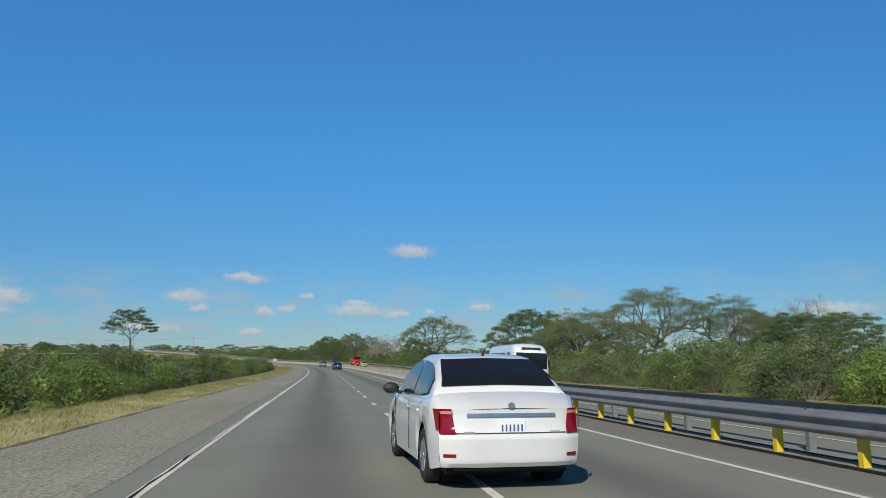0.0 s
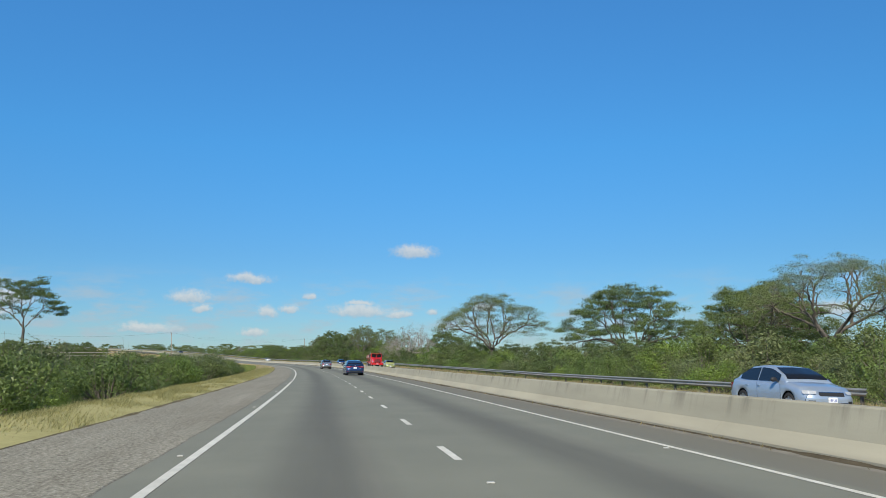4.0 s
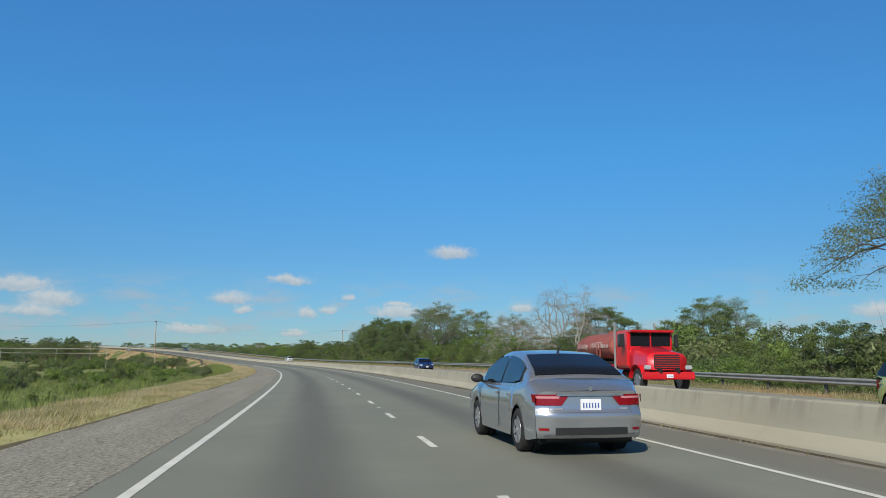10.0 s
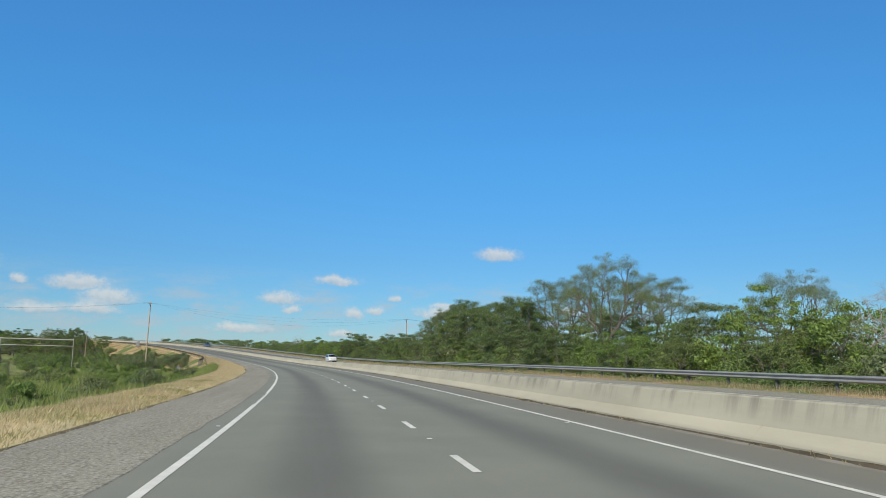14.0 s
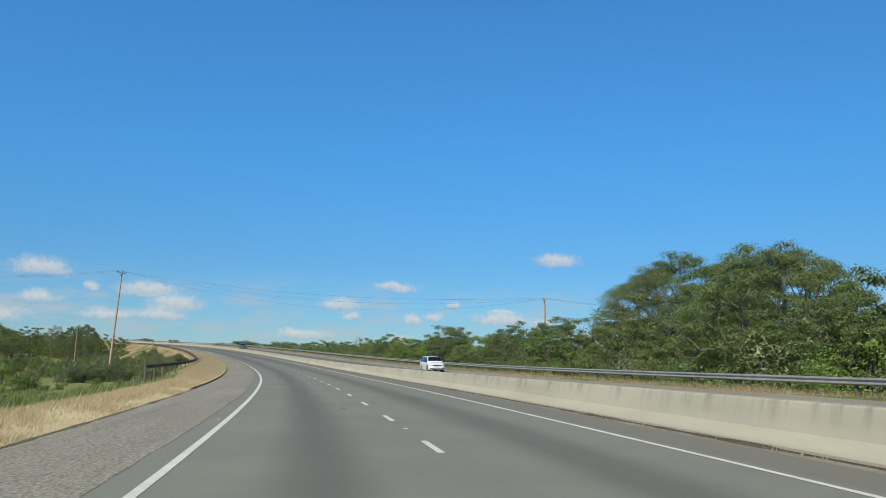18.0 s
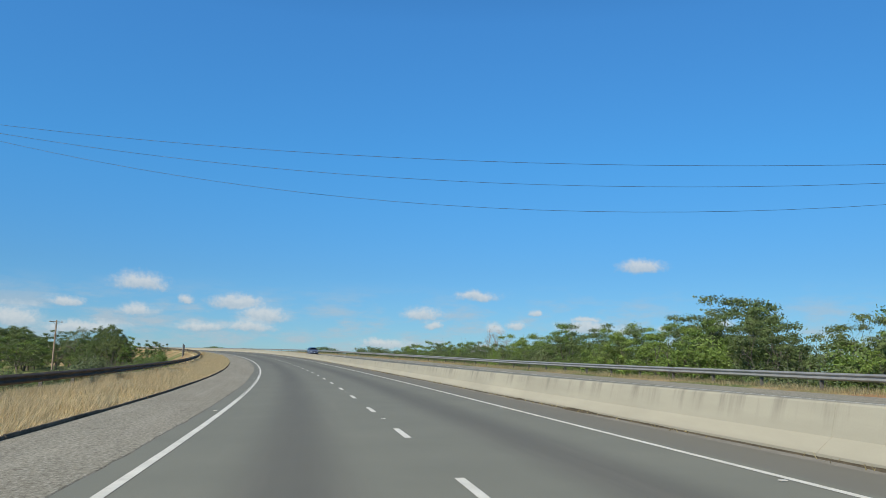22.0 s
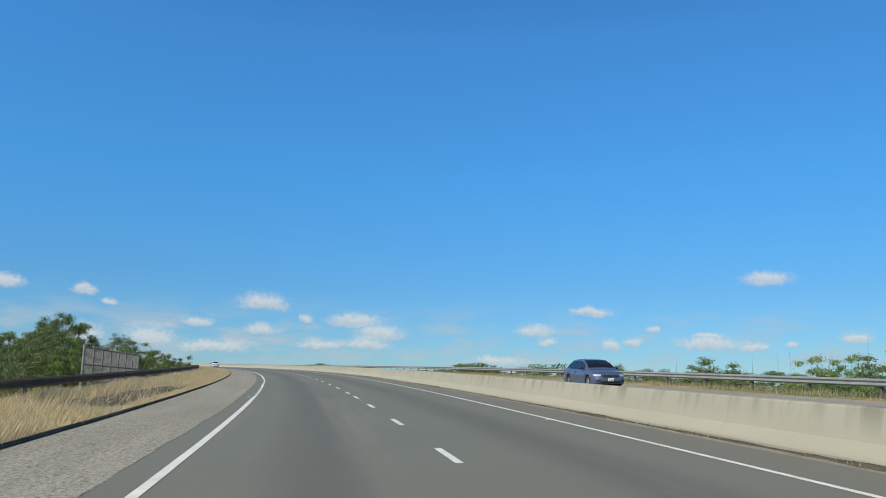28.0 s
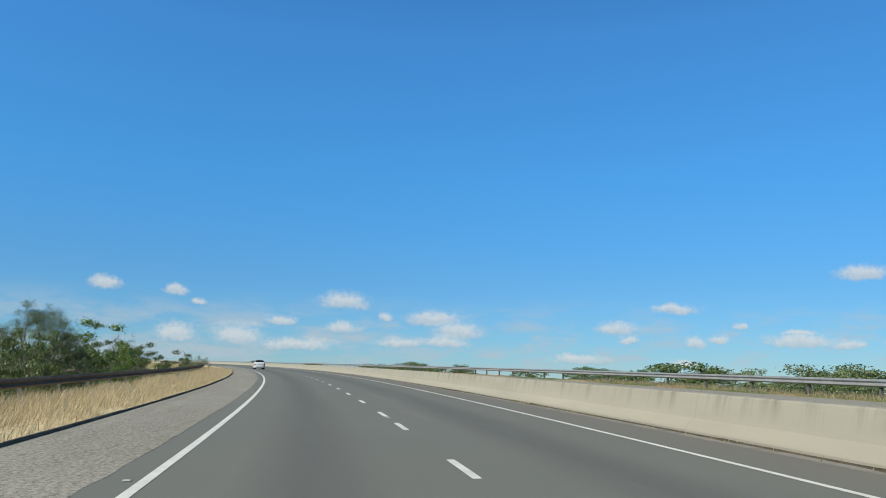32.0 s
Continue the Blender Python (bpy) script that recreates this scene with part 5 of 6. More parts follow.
def wire(a, b, sag):
    a, b = Vector(a), Vector(b)
    tube = Tubes()
    tube.add([a.lerp(b, i / 28) - Vector((0, 0, sag * 4 * (i / 28) * (1 - i / 28))) for i in range(29)], 0.010, 0.010, 4)
    tagged(new("overhead_wire", tube.mesh("overhead_wire", WIRE)), "thin black overhead wire slung between the poles", "wire", "overhead wires")


_, near_ends = utility_pole((-70.0, 470.5, -4.2), (-71.2, 475.0, 12.7), 1.45, (0.3,))
_, pole_ends = utility_pole((-6.2, 475.6, -4.2), (-6.4, 476.8, 9.7), 1.45, (0.3,))
_, side_ends = utility_pole((-121.0, 560.0, -3.6), (-120.8, 559.8, 7.7), 1.2, (0.3,))
for a, b, sag in zip(near_ends, pole_ends, (1.75, 2.5, 3.5)):
    wire(a, b, sag)
for a in pole_ends:
    wire(a, a + Vector((66, 6, -1.0)), 1.6)
for a in near_ends:
    wire(a, a + Vector((-75, -8, -0.6)), 1.8)


# ---- pipeline on posts and fences in the near field ----
def pipe_run(name, label, pts, post_h, second):
    thing = tagged(new(name), label, "pipeline")
    for i in range(len(pts) - 1):
        a, b = Vector(pts[i]), Vector(pts[i + 1])
        part("pipe", cyl(bmesh.new(), a, b, 0.12, None, 10), PIPE, thing)
        if second:
            part("lower_pipe", cyl(bmesh.new(), a - Vector((0, 0, 1.4)), b - Vector((0, 0, 1.4)), 0.07, None, 8), PIPE, thing)
    for p in pts:
        part("post", cyl(bmesh.new(), Vector(p) - Vector((0, 0, post_h)), Vector(p) + Vector((0, 0, 0.05)), 0.07, None, 8), PIPE, thing)
        part("post_cap", cyl(bmesh.new(), Vector(p) + Vector((0, 0, 0.05)), Vector(p) + Vector((0, 0, 0.20)), 0.11, None, 8), PIPE, thing)


run = [(-81 - 13.5 * i - 0.4 * i * i, 455 - 4.0 * i, 2.6 + 0.12 * i) for i in range(7)]
pipe_run("raised_pipeline", "pale steel pipeline carried on posts across the field", run, 6.8, True)


FENCE_GREY = two_tone("grey_fence", (0.13, 0.13, 0.12), (0.26, 0.255, 0.24), 2.0, 40.0, 0.8)


def wire_fence(label, s0, s1, off, tall, step):
    """An old field fence: short posts and three slack wires."""
    thing = tagged(new("wire_fence"), label, "fence")
    tops = []
    for s in np.arange(s0, s1 + 0.01, step):
        x, y, z = on_land(s, off)
        part("post", cyl(bmesh.new(), (x, y, z - 0.4), (x, y, z + tall), 0.06, 0.05, 7), FENCE_GREY, thing)
        tops.append(Vector((x, y, z)))
    for a, b in zip(tops[:-1], tops[1:]):
        for i in range(3):
            h = Vector((0, 0, tall * (i + 0.5) / 3))
            tube = Tubes()
            tube.add([a + h, a.lerp(b, 0.5) + h - Vector((0, 0, 0.02)), b + h], 0.012, 0.012, 4)
            part("wire", tube.mesh("wire", STEEL), None, thing)


def panel_fence(a, b, top, low, count):
    """Tall steel posts that carry framed panels of upright bars."""
    thing = tagged(new("panel_fence"), "grey steel fence of framed bar panels on tall posts", "fence")
    a, b = Vector((*a, 0)), Vector((*b, 0))
    feet = [a.lerp(b, i / count) for i in range(count + 1)]
    for q in feet:
        z = float(land_level(q.x, q.y)[0])
        part("post", cyl(bmesh.new(), (q.x, q.y, z - 0.4), (q.x, q.y, top + 0.12), 0.06, None, 7), FENCE_GREY, thing)
    for p, q in zip(feet[:-1], feet[1:]):
        for z in (low, (low + top) / 2, top):
            part("rail", cyl(bmesh.new(), (p.x, p.y, z), (q.x, q.y, z), 0.035, None, 6), FENCE_GREY, thing)
        for i in range(1, 9):
            c = p.lerp(q, i / 9)
            part("bar", cyl(bmesh.new(), (c.x, c.y, low), (c.x, c.y, top), 0.020, None, 5), FENCE_GREY, thing)


panel_fence((-111.1, 586.5), (-115.8, 596.7), 4.7, 3.0, 7)
wire_fence("old wire fence on short weathered posts in the grass", 440, 470, 14.0, 1.1, 3.0)


# ---- vehicles ----
def paint(name, colour, flake=0.0):
    m, tr, b = material(name, 0.32 if flake < 0.5 else 0.24, flake, 0.5)
    n = grain(tr, 3.0, 4)
    tr.links.new(blend(tr, span(tr, n, 0.3, 0.7), tuple(c * 0.94 for c in colour), colour), b.inputs["Base Color"])
    b.inputs["Coat Weight"].default_value, b.inputs["Coat Roughness"].default_value = 0.9, 0.05
    return m


GLASS = plain("tinted_glass", (0.012, 0.014, 0.018), 0.05, 0.0, 0.6)
TYRE = two_tone("tyre_rubber", (0.012, 0.012, 0.012), (0.035, 0.034, 0.033), 6.0, 50.0, 0.85)
ALLOY = plain("alloy_rim", (0.50, 0.51, 0.53), 0.35, 0.8)
CHROME = plain("chrome_trim", (0.75, 0.76, 0.78), 0.12, 1.0)
BLACK = plain("black_plastic", (0.02, 0.02, 0.021), 0.55)
RED_LAMP = plain("red_lamp_lens", (0.22, 0.006, 0.012), 0.10)
SATIN = plain("satin_metal_trim", (0.48, 0.50, 0.53), 0.28, 0.9)
PINK_LAMP, GREY_MARK = plain("pale_lamp_lens", (0.55, 0.22, 0.24), 0.1), plain("grey_badge", (0.25, 0.26, 0.27), 0.4)
CLEAR_LAMP = plain("clear_lamp_lens", (0.40, 0.42, 0.44), 0.08)
AMBER = plain("amber_lens", (0.75, 0.28, 0.03), 0.15)
PLATE = plain("number_plate", (0.78, 0.79, 0.80), 0.4)
PLATE_INK = plain("plate_marks", (0.06, 0.10, 0.32), 0.5)
UNDER = plain("underbody", (0.012, 0.012, 0.012), 0.9)


def grid_mesh(name, rows, mat, smooth=True, close=False):
    """A sheet through rows of points."""
    n, k = len(rows), len(rows[0])
    v = [p for r in rows for p in r]
    f = [(i * k + j, i * k + j + 1, (i + 1) * k + j + 1, (i + 1) * k + j) for i in range(n - 1) for j in range(k - 1)]
    if close:
        f += [tuple(range(k - 1, -1, -1)), tuple((n - 1) * k + j for j in range(k))]
    me = mesh_of(name, v, f, mat, smooth)
    return me


def wheel_meshes(r, w, spokes=7):
    prof = [(-w / 2, r * 0.66), (-w / 2, r * 0.9), (-w * 0.40, r * 0.985), (-w * 0.2, r), (w * 0.2, r), (w * 0.40, r * 0.985), (w / 2, r * 0.9), (w / 2, r * 0.66)]
    rows = [[(x, q * math.cos(a), q * math.sin(a)) for x, q in prof] for a in np.linspace(0, 2 * math.pi, 29)]
    tyre = grid_mesh("tyre", rows, TYRE)
    bm = bmesh.new()
    cyl(bm, (-w * 0.30, 0, 0), (w * 0.30, 0, 0), r * 0.67, None, 24)
    for s in (-1, 1):
        for i in range(spokes):
            a = 2 * math.pi * i / spokes
            m = Matrix.Rotation(a, 4, "X") @ Matrix.LocRotScale((s * w * 0.40, 0, r * 0.34), None, (w * 0.16, r * 0.16, r * 0.62))
            bmesh.ops.create_cube(bm, size=1.0, matrix=m)
        cyl(bm, (s * w * 0.3, 0, 0), (s * w * 0.5, 0, 0), r * 0.15, r * 0.12, 12)
        bmesh.ops.create_cone(bm, cap_ends=False, segments=24, radius1=r * 0.68, radius2=r * 0.62, depth=w * 0.16, matrix=Matrix.Translation((s * w * 0.42, 0, 0)) @ Matrix.Rotation(math.pi / 2 * s, 4, "Y"))
    rim = bpy.data.meshes.new("rim")
    bm.to_mesh(rim), bm.free()
    rim.materials.append(ALLOY)
    return tyre, rim


def add_wheel(thing, meshes, x, y, r):
    hub = part("wheel", meshes[0], None, thing, "black tyre on a spoked rim")
    hub.location = (x, y, r)
    part("rim", meshes[1], None, hub)
    return hub


def plate_at(thing, y, z, face, mat=PLATE, wide=0.30, tall=0.155):
    """A number plate whose writing is plain bars; face: +1 forward, -1 back."""
    p = part("number_plate", box(bmesh.new(), -wide / 2, wide / 2, y - 0.008, y + 0.008, z - tall / 2, z + tall / 2, 0.004), mat, thing, "white number plate with dark marks")
    for i in range(6):
        x = -wide * 0.36 + i * wide * 0.144
        part("plate_mark", box(bmesh.new(), x - wide * 0.030, x + wide * 0.030, y + 0.009 * face - 0.002, y + 0.009 * face + 0.002, z - tall * 0.30, z + tall * 0.16), PLATE_INK, p)


def make_car(name, label, colour, L=4.4, W=1.7, H=1.46, wb=2.6, r=0.31, deck=0.98, hood=0.92, belt=0.93, cabin=(-1.72, -1.02, 0.30, 1.18), lamp=(0.72, 0.38, 0.12, -0.04), strip=(0.185, 0.036), low="plain", group=""):
    """A car, nose to +y: lofted body with wheel arches, glazed cabin, lamps, bumpers, mirrors, plates and wheels.
    cabin: where the rear glass starts, the roof begins and ends, and the windscreen meets the bonnet; lamp: the tail lamp's inner edge,
    foot and head below the boot's edge, and slant; strip: the boot trim's drop and height; low: what closes the rear bumper."""
    thing = tagged(new(name), label, "car", group)
    ys = np.unique(np.concatenate([np.linspace(-L / 2, L / 2, 45)] + [np.linspace(a - r - 0.07, a + r + 0.07, 17) for a in (-wb / 2, wb / 2)]))
    ys = ys[((ys >= -L / 2 + 0.34) & (ys <= L / 2 - 0.34)) | (abs(ys) == L / 2)]

    def ends(x, z, tail=True):
        """How far the tail or nose lies in from the car's end: round corners, a lid that leans in, a bumper that stands out."""
        k = 0.20 * min(1.0, abs(x) / (W / 2)) ** 5
        if tail:
            return k + float(np.interp(z, [0.20, 0.30, 0.57, 0.60, 0.615, 0.70, deck - 0.16, deck - 0.05, deck + 0.05], [0.12, 0.03, 0.0, 0.012, 0.045, 0.06, 0.07, 0.05, 0.10]))
        return 1.3 * k + float(np.interp(z, [0.20, 0.30, 0.48, 0.56, hood - 0.2, hood], [0.10, 0.02, 0.0, 0.02, 0.09, 0.30]))

    def half(y):
        t = abs(2 * y / L)
        return W / 2 * (1 - 0.045 * t ** 6 - 0.02 * t ** 20)

    def top(y):
        return float(np.interp(y, [-L / 2, -L / 2 + 0.12, cabin[0], cabin[1], cabin[2], cabin[3], L / 2 - 0.35, L / 2 - 0.1, L / 2], [deck - 0.14, deck, deck + 0.03, belt + 0.02, belt, hood + 0.03, hood - 0.12, hood - 0.24, hood - 0.34]))

    def bottom(y):
        z = 0.20 + 0.05 * (abs(2 * y / L) ** 8)
        for a in (-wb / 2, wb / 2):
            if abs(y - a) < r + 0.055:
                z = max(z, r + math.sqrt((r + 0.055) ** 2 - (y - a) ** 2))
        return z

    rows = []
    for y in ys:
        w, zb, zt = half(y), bottom(y), top(y)
        z1 = max(zb + 0.015, 0.42)
        z2 = max(z1 + 0.01, zb * 0.35 + zt * 0.65 - 0.08)
        right = [(w * 0.965, zb), (w * 0.995, z1), (w, z2), (w * 0.985, max(z2 + 0.005, zt - 0.11)), (w * 0.95, zt - 0.035), (w * 0.86, zt), (w * 0.45, zt + 0.018), (0, zt + 0.024)]
        ring = [(-x, y, z) for x, z in right] + [(x, y, z) for x, z in right[-2::-1]]
        if y == ys[0]:
            ring = [(x * 0.985, -L / 2 + ends(x, z), z) for x, y, z in ring]
            last = right
        if y == ys[-1]:
            ring = [(x * 0.97, L / 2 - ends(x, z, False), z) for x, y, z in ring]
            front = right
        rows.append(ring)
    body = part("body", grid_mesh("body", rows, colour, True), None, thing)

    def skin(name, x0, x1, z0, z1, lift, mat, label="", tail=True, slant=0.0, n=9, m=6, under=thing):
        """A sheet that follows the tail or nose between two widths and heights; slant moves its x0 edge with height."""
        rows = []
        for z in np.linspace(z0, z1, m):
            e = x0 + slant * (z - z0) / max(1e-6, z1 - z0)
            row = [(x, (-L / 2 + ends(x, z) - lift) if tail else (L / 2 - ends(x, z, False) + lift), z) for x in np.linspace(e, x1, n)]
            rows.append(row)
        if (x1 > x0) != tail:
            rows = [r[::-1] for r in rows]
        return part(name, grid_mesh(name, rows, mat), None, under, label)

    def cap(name, ring, k, tail):
        zs = [z for x, z in ring[:6]]
        rows = []
        for z in np.linspace(zs[0], zs[-1] + 0.012, 16):
            w = k * float(np.interp(z, zs, [x for x, z2 in ring[:6]]))
            rows.append([(x, (-L / 2 + ends(x, z)) if tail else (L / 2 - ends(x, z, False)), z) for x in np.linspace(-w, w, 19)])
        part(name, grid_mesh(name, rows if tail else [r[::-1] for r in rows], colour), None, thing)

    cap("boot_lid", last, 0.985, True)
    cap("nose", front, 0.97, False)
    part("floor_pan", box(bmesh.new(), -W * 0.40, W * 0.40, -L / 2 + 0.25, L / 2 - 0.25, 0.17, 0.62), UNDER, thing)
    # cabin
    c0, c1, c2, c3 = cabin

    def roof(y):
        return float(np.interp(y, [c0, c0 + 0.25 * (c1 - c0), c1, c1 + 0.4, (c1 + c2) / 2 + 0.1, c2 - 0.25, c2, c3 - 0.3 * (c3 - c2), c3], [top(c0), top(c0) + 0.30 * (H - deck), H - 0.055, H - 0.015, H, H - 0.025, H - 0.06, top(c3) + 0.38 * (H - hood), top(c3)]))

    def cab(y):
        zl = top(y) - 0.03
        zr = max(roof(y), zl + 0.03)
        k = min(1.0, max(0.0, (zr - belt) / (H - belt)))
        base = half(y) * 0.93
        wt = base + (W / 2 * 0.70 - base) * k
        return zl, zr, base, wt

    rows = []
    for y in np.linspace(c0, c3, 34):
        zl, zr, base, wt = cab(y)
        right = [(base, zl), (base + (wt - base) * 0.5, zl + (zr - zl) * 0.55), (wt, zr - 0.07 * (zr - zl) / (H - belt)), (wt * 0.90, zr), (wt * 0.45, zr + 0.012), (0, zr + 0.018)]
        rows.append([(-x, y, z) for x, z in right] + [(x, y, z) for x, z in right[-2::-1]])
    part("roof", grid_mesh("roof", rows, colour, True, True), None, thing)

    def screen(name, y0, y1, wide):
        rows = []
        for y in np.linspace(y0, y1, 9):
            zl, zr, base, wt = cab(y)
            slope = (roof(y + 0.02) - roof(y - 0.02)) / 0.04
            n = Vector((0, -slope, 1)).normalized() * 0.012
            rows.append([(wt * f * wide, y + n.y, zr + 0.018 * (1 - abs(f)) + n.z) for f in np.linspace(-0.92, 0.92, 9)])
        part(name, grid_mesh(name, rows, GLASS), None, thing, "dark tinted glass")

    screen("rear_window", c0 + 0.08, c1 - 0.05, 1.0)
    screen("windscreen", c2 + 0.05, c3 - 0.10, 1.0)
    mid = (c1 + c2) / 2 - 0.02
    for s in (-1, 1):
        for nm, y0, y1 in (("rear_door_window", c1 - 0.42, mid - 0.03), ("front_door_window", mid + 0.03, c2 + 0.52)):
            rows = []
            for y in np.linspace(y0, y1, 12):
                zl, zr, base, wt = cab(y)
                rows.append([(s * (base + (wt - base) * f + 0.010), y, zl + 0.05 + (zr - zl - 0.05) * f) for f in np.linspace(0.02, 0.86, 6)])
            part(nm, grid_mesh(nm, rows if s > 0 else [q[::-1] for q in rows], GLASS), None, thing, "dark side window")
        for y in (c1 + 0.05, mid + 0.12):
            part("door_handle", box(bmesh.new(), s * half(y) - 0.012, s * half(y) + 0.022, y - 0.10, y + 0.06, belt - 0.15, belt - 0.115, 0.008), colour, thing)
        for y in (mid, c2 + 0.62):
            part("door_seam", box(bmesh.new(), s * half(y) - 0.004, s * half(y) + 0.003, y - 0.004, y + 0.004, 0.28, belt - 0.05), BLACK, thing)
        bm = bmesh.new()
        bmesh.ops.create_uvsphere(bm, u_segments=14, v_segments=8, radius=1.0, matrix=Matrix.Translation((s * (half(c2) + 0.09), c2 + 0.44, belt + 0.075)) @ Matrix.Diagonal((0.115, 0.065, 0.078, 1)))
        cyl(bm, (s * (half(c2) * 0.90), c2 + 0.46, belt + 0.0), (s * (half(c2) + 0.03), c2 + 0.45, belt + 0.04), 0.028, 0.022, 8)
        # black stands for the shade on the mirror, put into its colour
        part("mirror", bm, BLACK, thing, "door mirror")
        # lamps, wrapped round the corners
        w = W / 2
        lens = skin("tail_lamp", s * w * lamp[0], s * w * 0.915, deck - lamp[1], deck - lamp[2], 0.010, RED_LAMP, "red tail lamp", slant=-s * lamp[3])
        skin("lamp_band", s * w * (lamp[0] + 0.04), s * w * 0.905, deck - lamp[2] - 0.055, deck - lamp[2] - 0.025, 0.016, PINK_LAMP, slant=-s * 0.01, m=2, under=lens)
        rows = []
        for z in np.linspace(deck - lamp[1] + 0.04, deck - lamp[2], 5):
            y0 = -L / 2 + 0.125
            rows.append([(s * (w * float(np.interp(y + L / 2, [0.13, 0.34], [0.92, 0.985])) + 0.004), y, z) for y in np.linspace(y0, y0 + 0.06 + 0.35 * (z - deck + lamp[1]), 5)])
        part("lamp_side", grid_mesh("lamp_side", rows if s < 0 else [q[::-1] for q in rows], RED_LAMP), None, lens)
        skin("bumper_reflector", s * w * 0.72, s * w * 0.87, 0.36, 0.395, 0.008, RED_LAMP, m=2)
        head = skin("headlamp", s * w * 0.60, s * w * 0.96, hood - 0.31, hood - 0.21, 0.012, CLEAR_LAMP, "clear headlamp", False, -s * 0.05)
        skin("fog_lamp", s * w * 0.62, s * w * 0.84, 0.34, 0.42, 0.008, BLACK, tail=False, m=2)
    wd = W / 2
    if strip[1]:
        skin("boot_trim", -wd * 0.58, wd * 0.58, deck - strip[0] - strip[1] / 2, deck - strip[0] + strip[1] / 2, 0.022, SATIN if low != "dark" else RED_LAMP, "trim strip across the boot lid", n=13, m=3)
    part("badge", cyl(bmesh.new(), (0, -L / 2 + ends(0, deck - 0.09) + 0.01, deck - 0.09), (0, -L / 2 + ends(0, deck - 0.09) - 0.012, deck - 0.09), 0.036, None, 14), SATIN, thing, "plain chrome badge")
    skin("boot_seam", -wd * 0.72, wd * 0.72, 0.604, 0.612, 0.004, BLACK, n=13, m=2)
    for s in (-1, 1):
        skin("boot_seam", s * wd * 0.70, s * wd * 0.706, 0.61, deck - lamp[1], 0.004, BLACK, n=2, m=5)
    skin("rear_skirt", -wd * 0.74, wd * 0.74, 0.215, 0.25, 0.004, UNDER, n=13, m=3)
    skin("bumper_lip", -wd * 0.80, wd * 0.80, 0.262, 0.30, 0.018, colour, n=13, m=4)
    if low != "plain":
        skin("diffuser", -wd * 0.62, wd * 0.62, 0.30, 0.40, 0.010, BLACK, "black lower bumper insert", n=13, m=3)
        skin("diffuser_trim", -wd * 0.66, wd * 0.66, 0.285, 0.30, 0.016, CHROME, n=13, m=2)
    for x in (-0.62, 0.50):
        skin("model_badge", wd * x, wd * (x + 0.14), deck - 0.375, deck - 0.355, 0.006, GREY_MARK, n=3, m=2)
    skin("grille", -wd * 0.48, wd * 0.48, hood - 0.36, hood - 0.25, 0.010, BLACK, "dark front grille", False, n=11, m=3)
    skin("grille_trim", -wd * 0.50, wd * 0.50, hood - 0.25, hood - 0.235, 0.014, CHROME, "", False, n=11, m=2)
    skin("air_intake", -wd * 0.60, wd * 0.60, 0.27, 0.37, 0.008, BLACK, "", False, n=11, m=3)
    plate_at(thing, -L / 2 + ends(0, deck - 0.31) - 0.012, deck - 0.31, -1)
    plate_at(thing, L / 2 + 0.012, 0.45, 1)
    tyres = wheel_meshes(r, 0.20)
    for x in (-1, 1):
        for y in (-wb / 2, wb / 2):
            add_wheel(thing, tyres, x * (W / 2 - 0.125), y, r)
            part("wheel_arch", cyl(bmesh.new(), (x * (W / 2 - 0.22), y, r), (x * (W / 2 - 0.30), y, r), r + 0.06, None, 20), UNDER, thing)
    part("aerial", cyl(bmesh.new(), (0, c1 + 0.15, H - 0.03), (0, c1 + 0.02, H + 0.06), 0.02, 0.006, 6), BLACK, thing)
    return thing


def park(thing, s, off, turn=0.0, oncoming=False):
    """Stand a vehicle on the road at a station and offset; turn: degrees to the left."""
    h = float(heading(s)) + radians(turn)
    a, b = place(s - 1.2, off), place(s + 1.2, off)
    c, d = place(s, off - 0.7), place(s, off + 0.7)
    y = Vector(b - a).normalized()
    x = Vector(c - d).normalized()
    z = x.cross(y).normalized()
    y = z.cross(x).normalized()
    m = Matrix((x, y, z)).transposed().to_4x4()
    m.translation = Vector(place(s, off)) + z * 0.004
    thing.matrix_world = m @ Matrix.Rotation(radians(turn) + (math.pi if oncoming else 0), 4, "Z")


WHITE_PAINT, BLUE_PAINT = paint("white_paint", (0.70, 0.71, 0.68)), paint("metallic_blue_paint", (0.030, 0.070, 0.17), 0.55)
SILVER_PAINT, NAVY_PAINT = paint("silver_paint", (0.40, 0.42, 0.44), 0.7), paint("deep_blue_paint", (0.012, 0.030, 0.13), 0.5)
GREEN_PAINT, PALE_PAINT, GREY_PAINT = paint("pale_green_paint", (0.38, 0.42, 0.16), 0.2), paint("pale_blue_paint", (0.34, 0.42, 0.52), 0.3), paint("slate_blue_paint", (0.11, 0.14, 0.21), 0.4)
RED_PAINT, FADED_RED, DIRTY_WHITE = paint("red_lorry_paint", (0.62, 0.012, 0.018)), two_tone("faded_red_tank", (0.20, 0.055, 0.035), (0.42, 0.12, 0.09), 1.0, 20.0, 0.65), paint("bus_white_paint", (0.76, 0.77, 0.76))

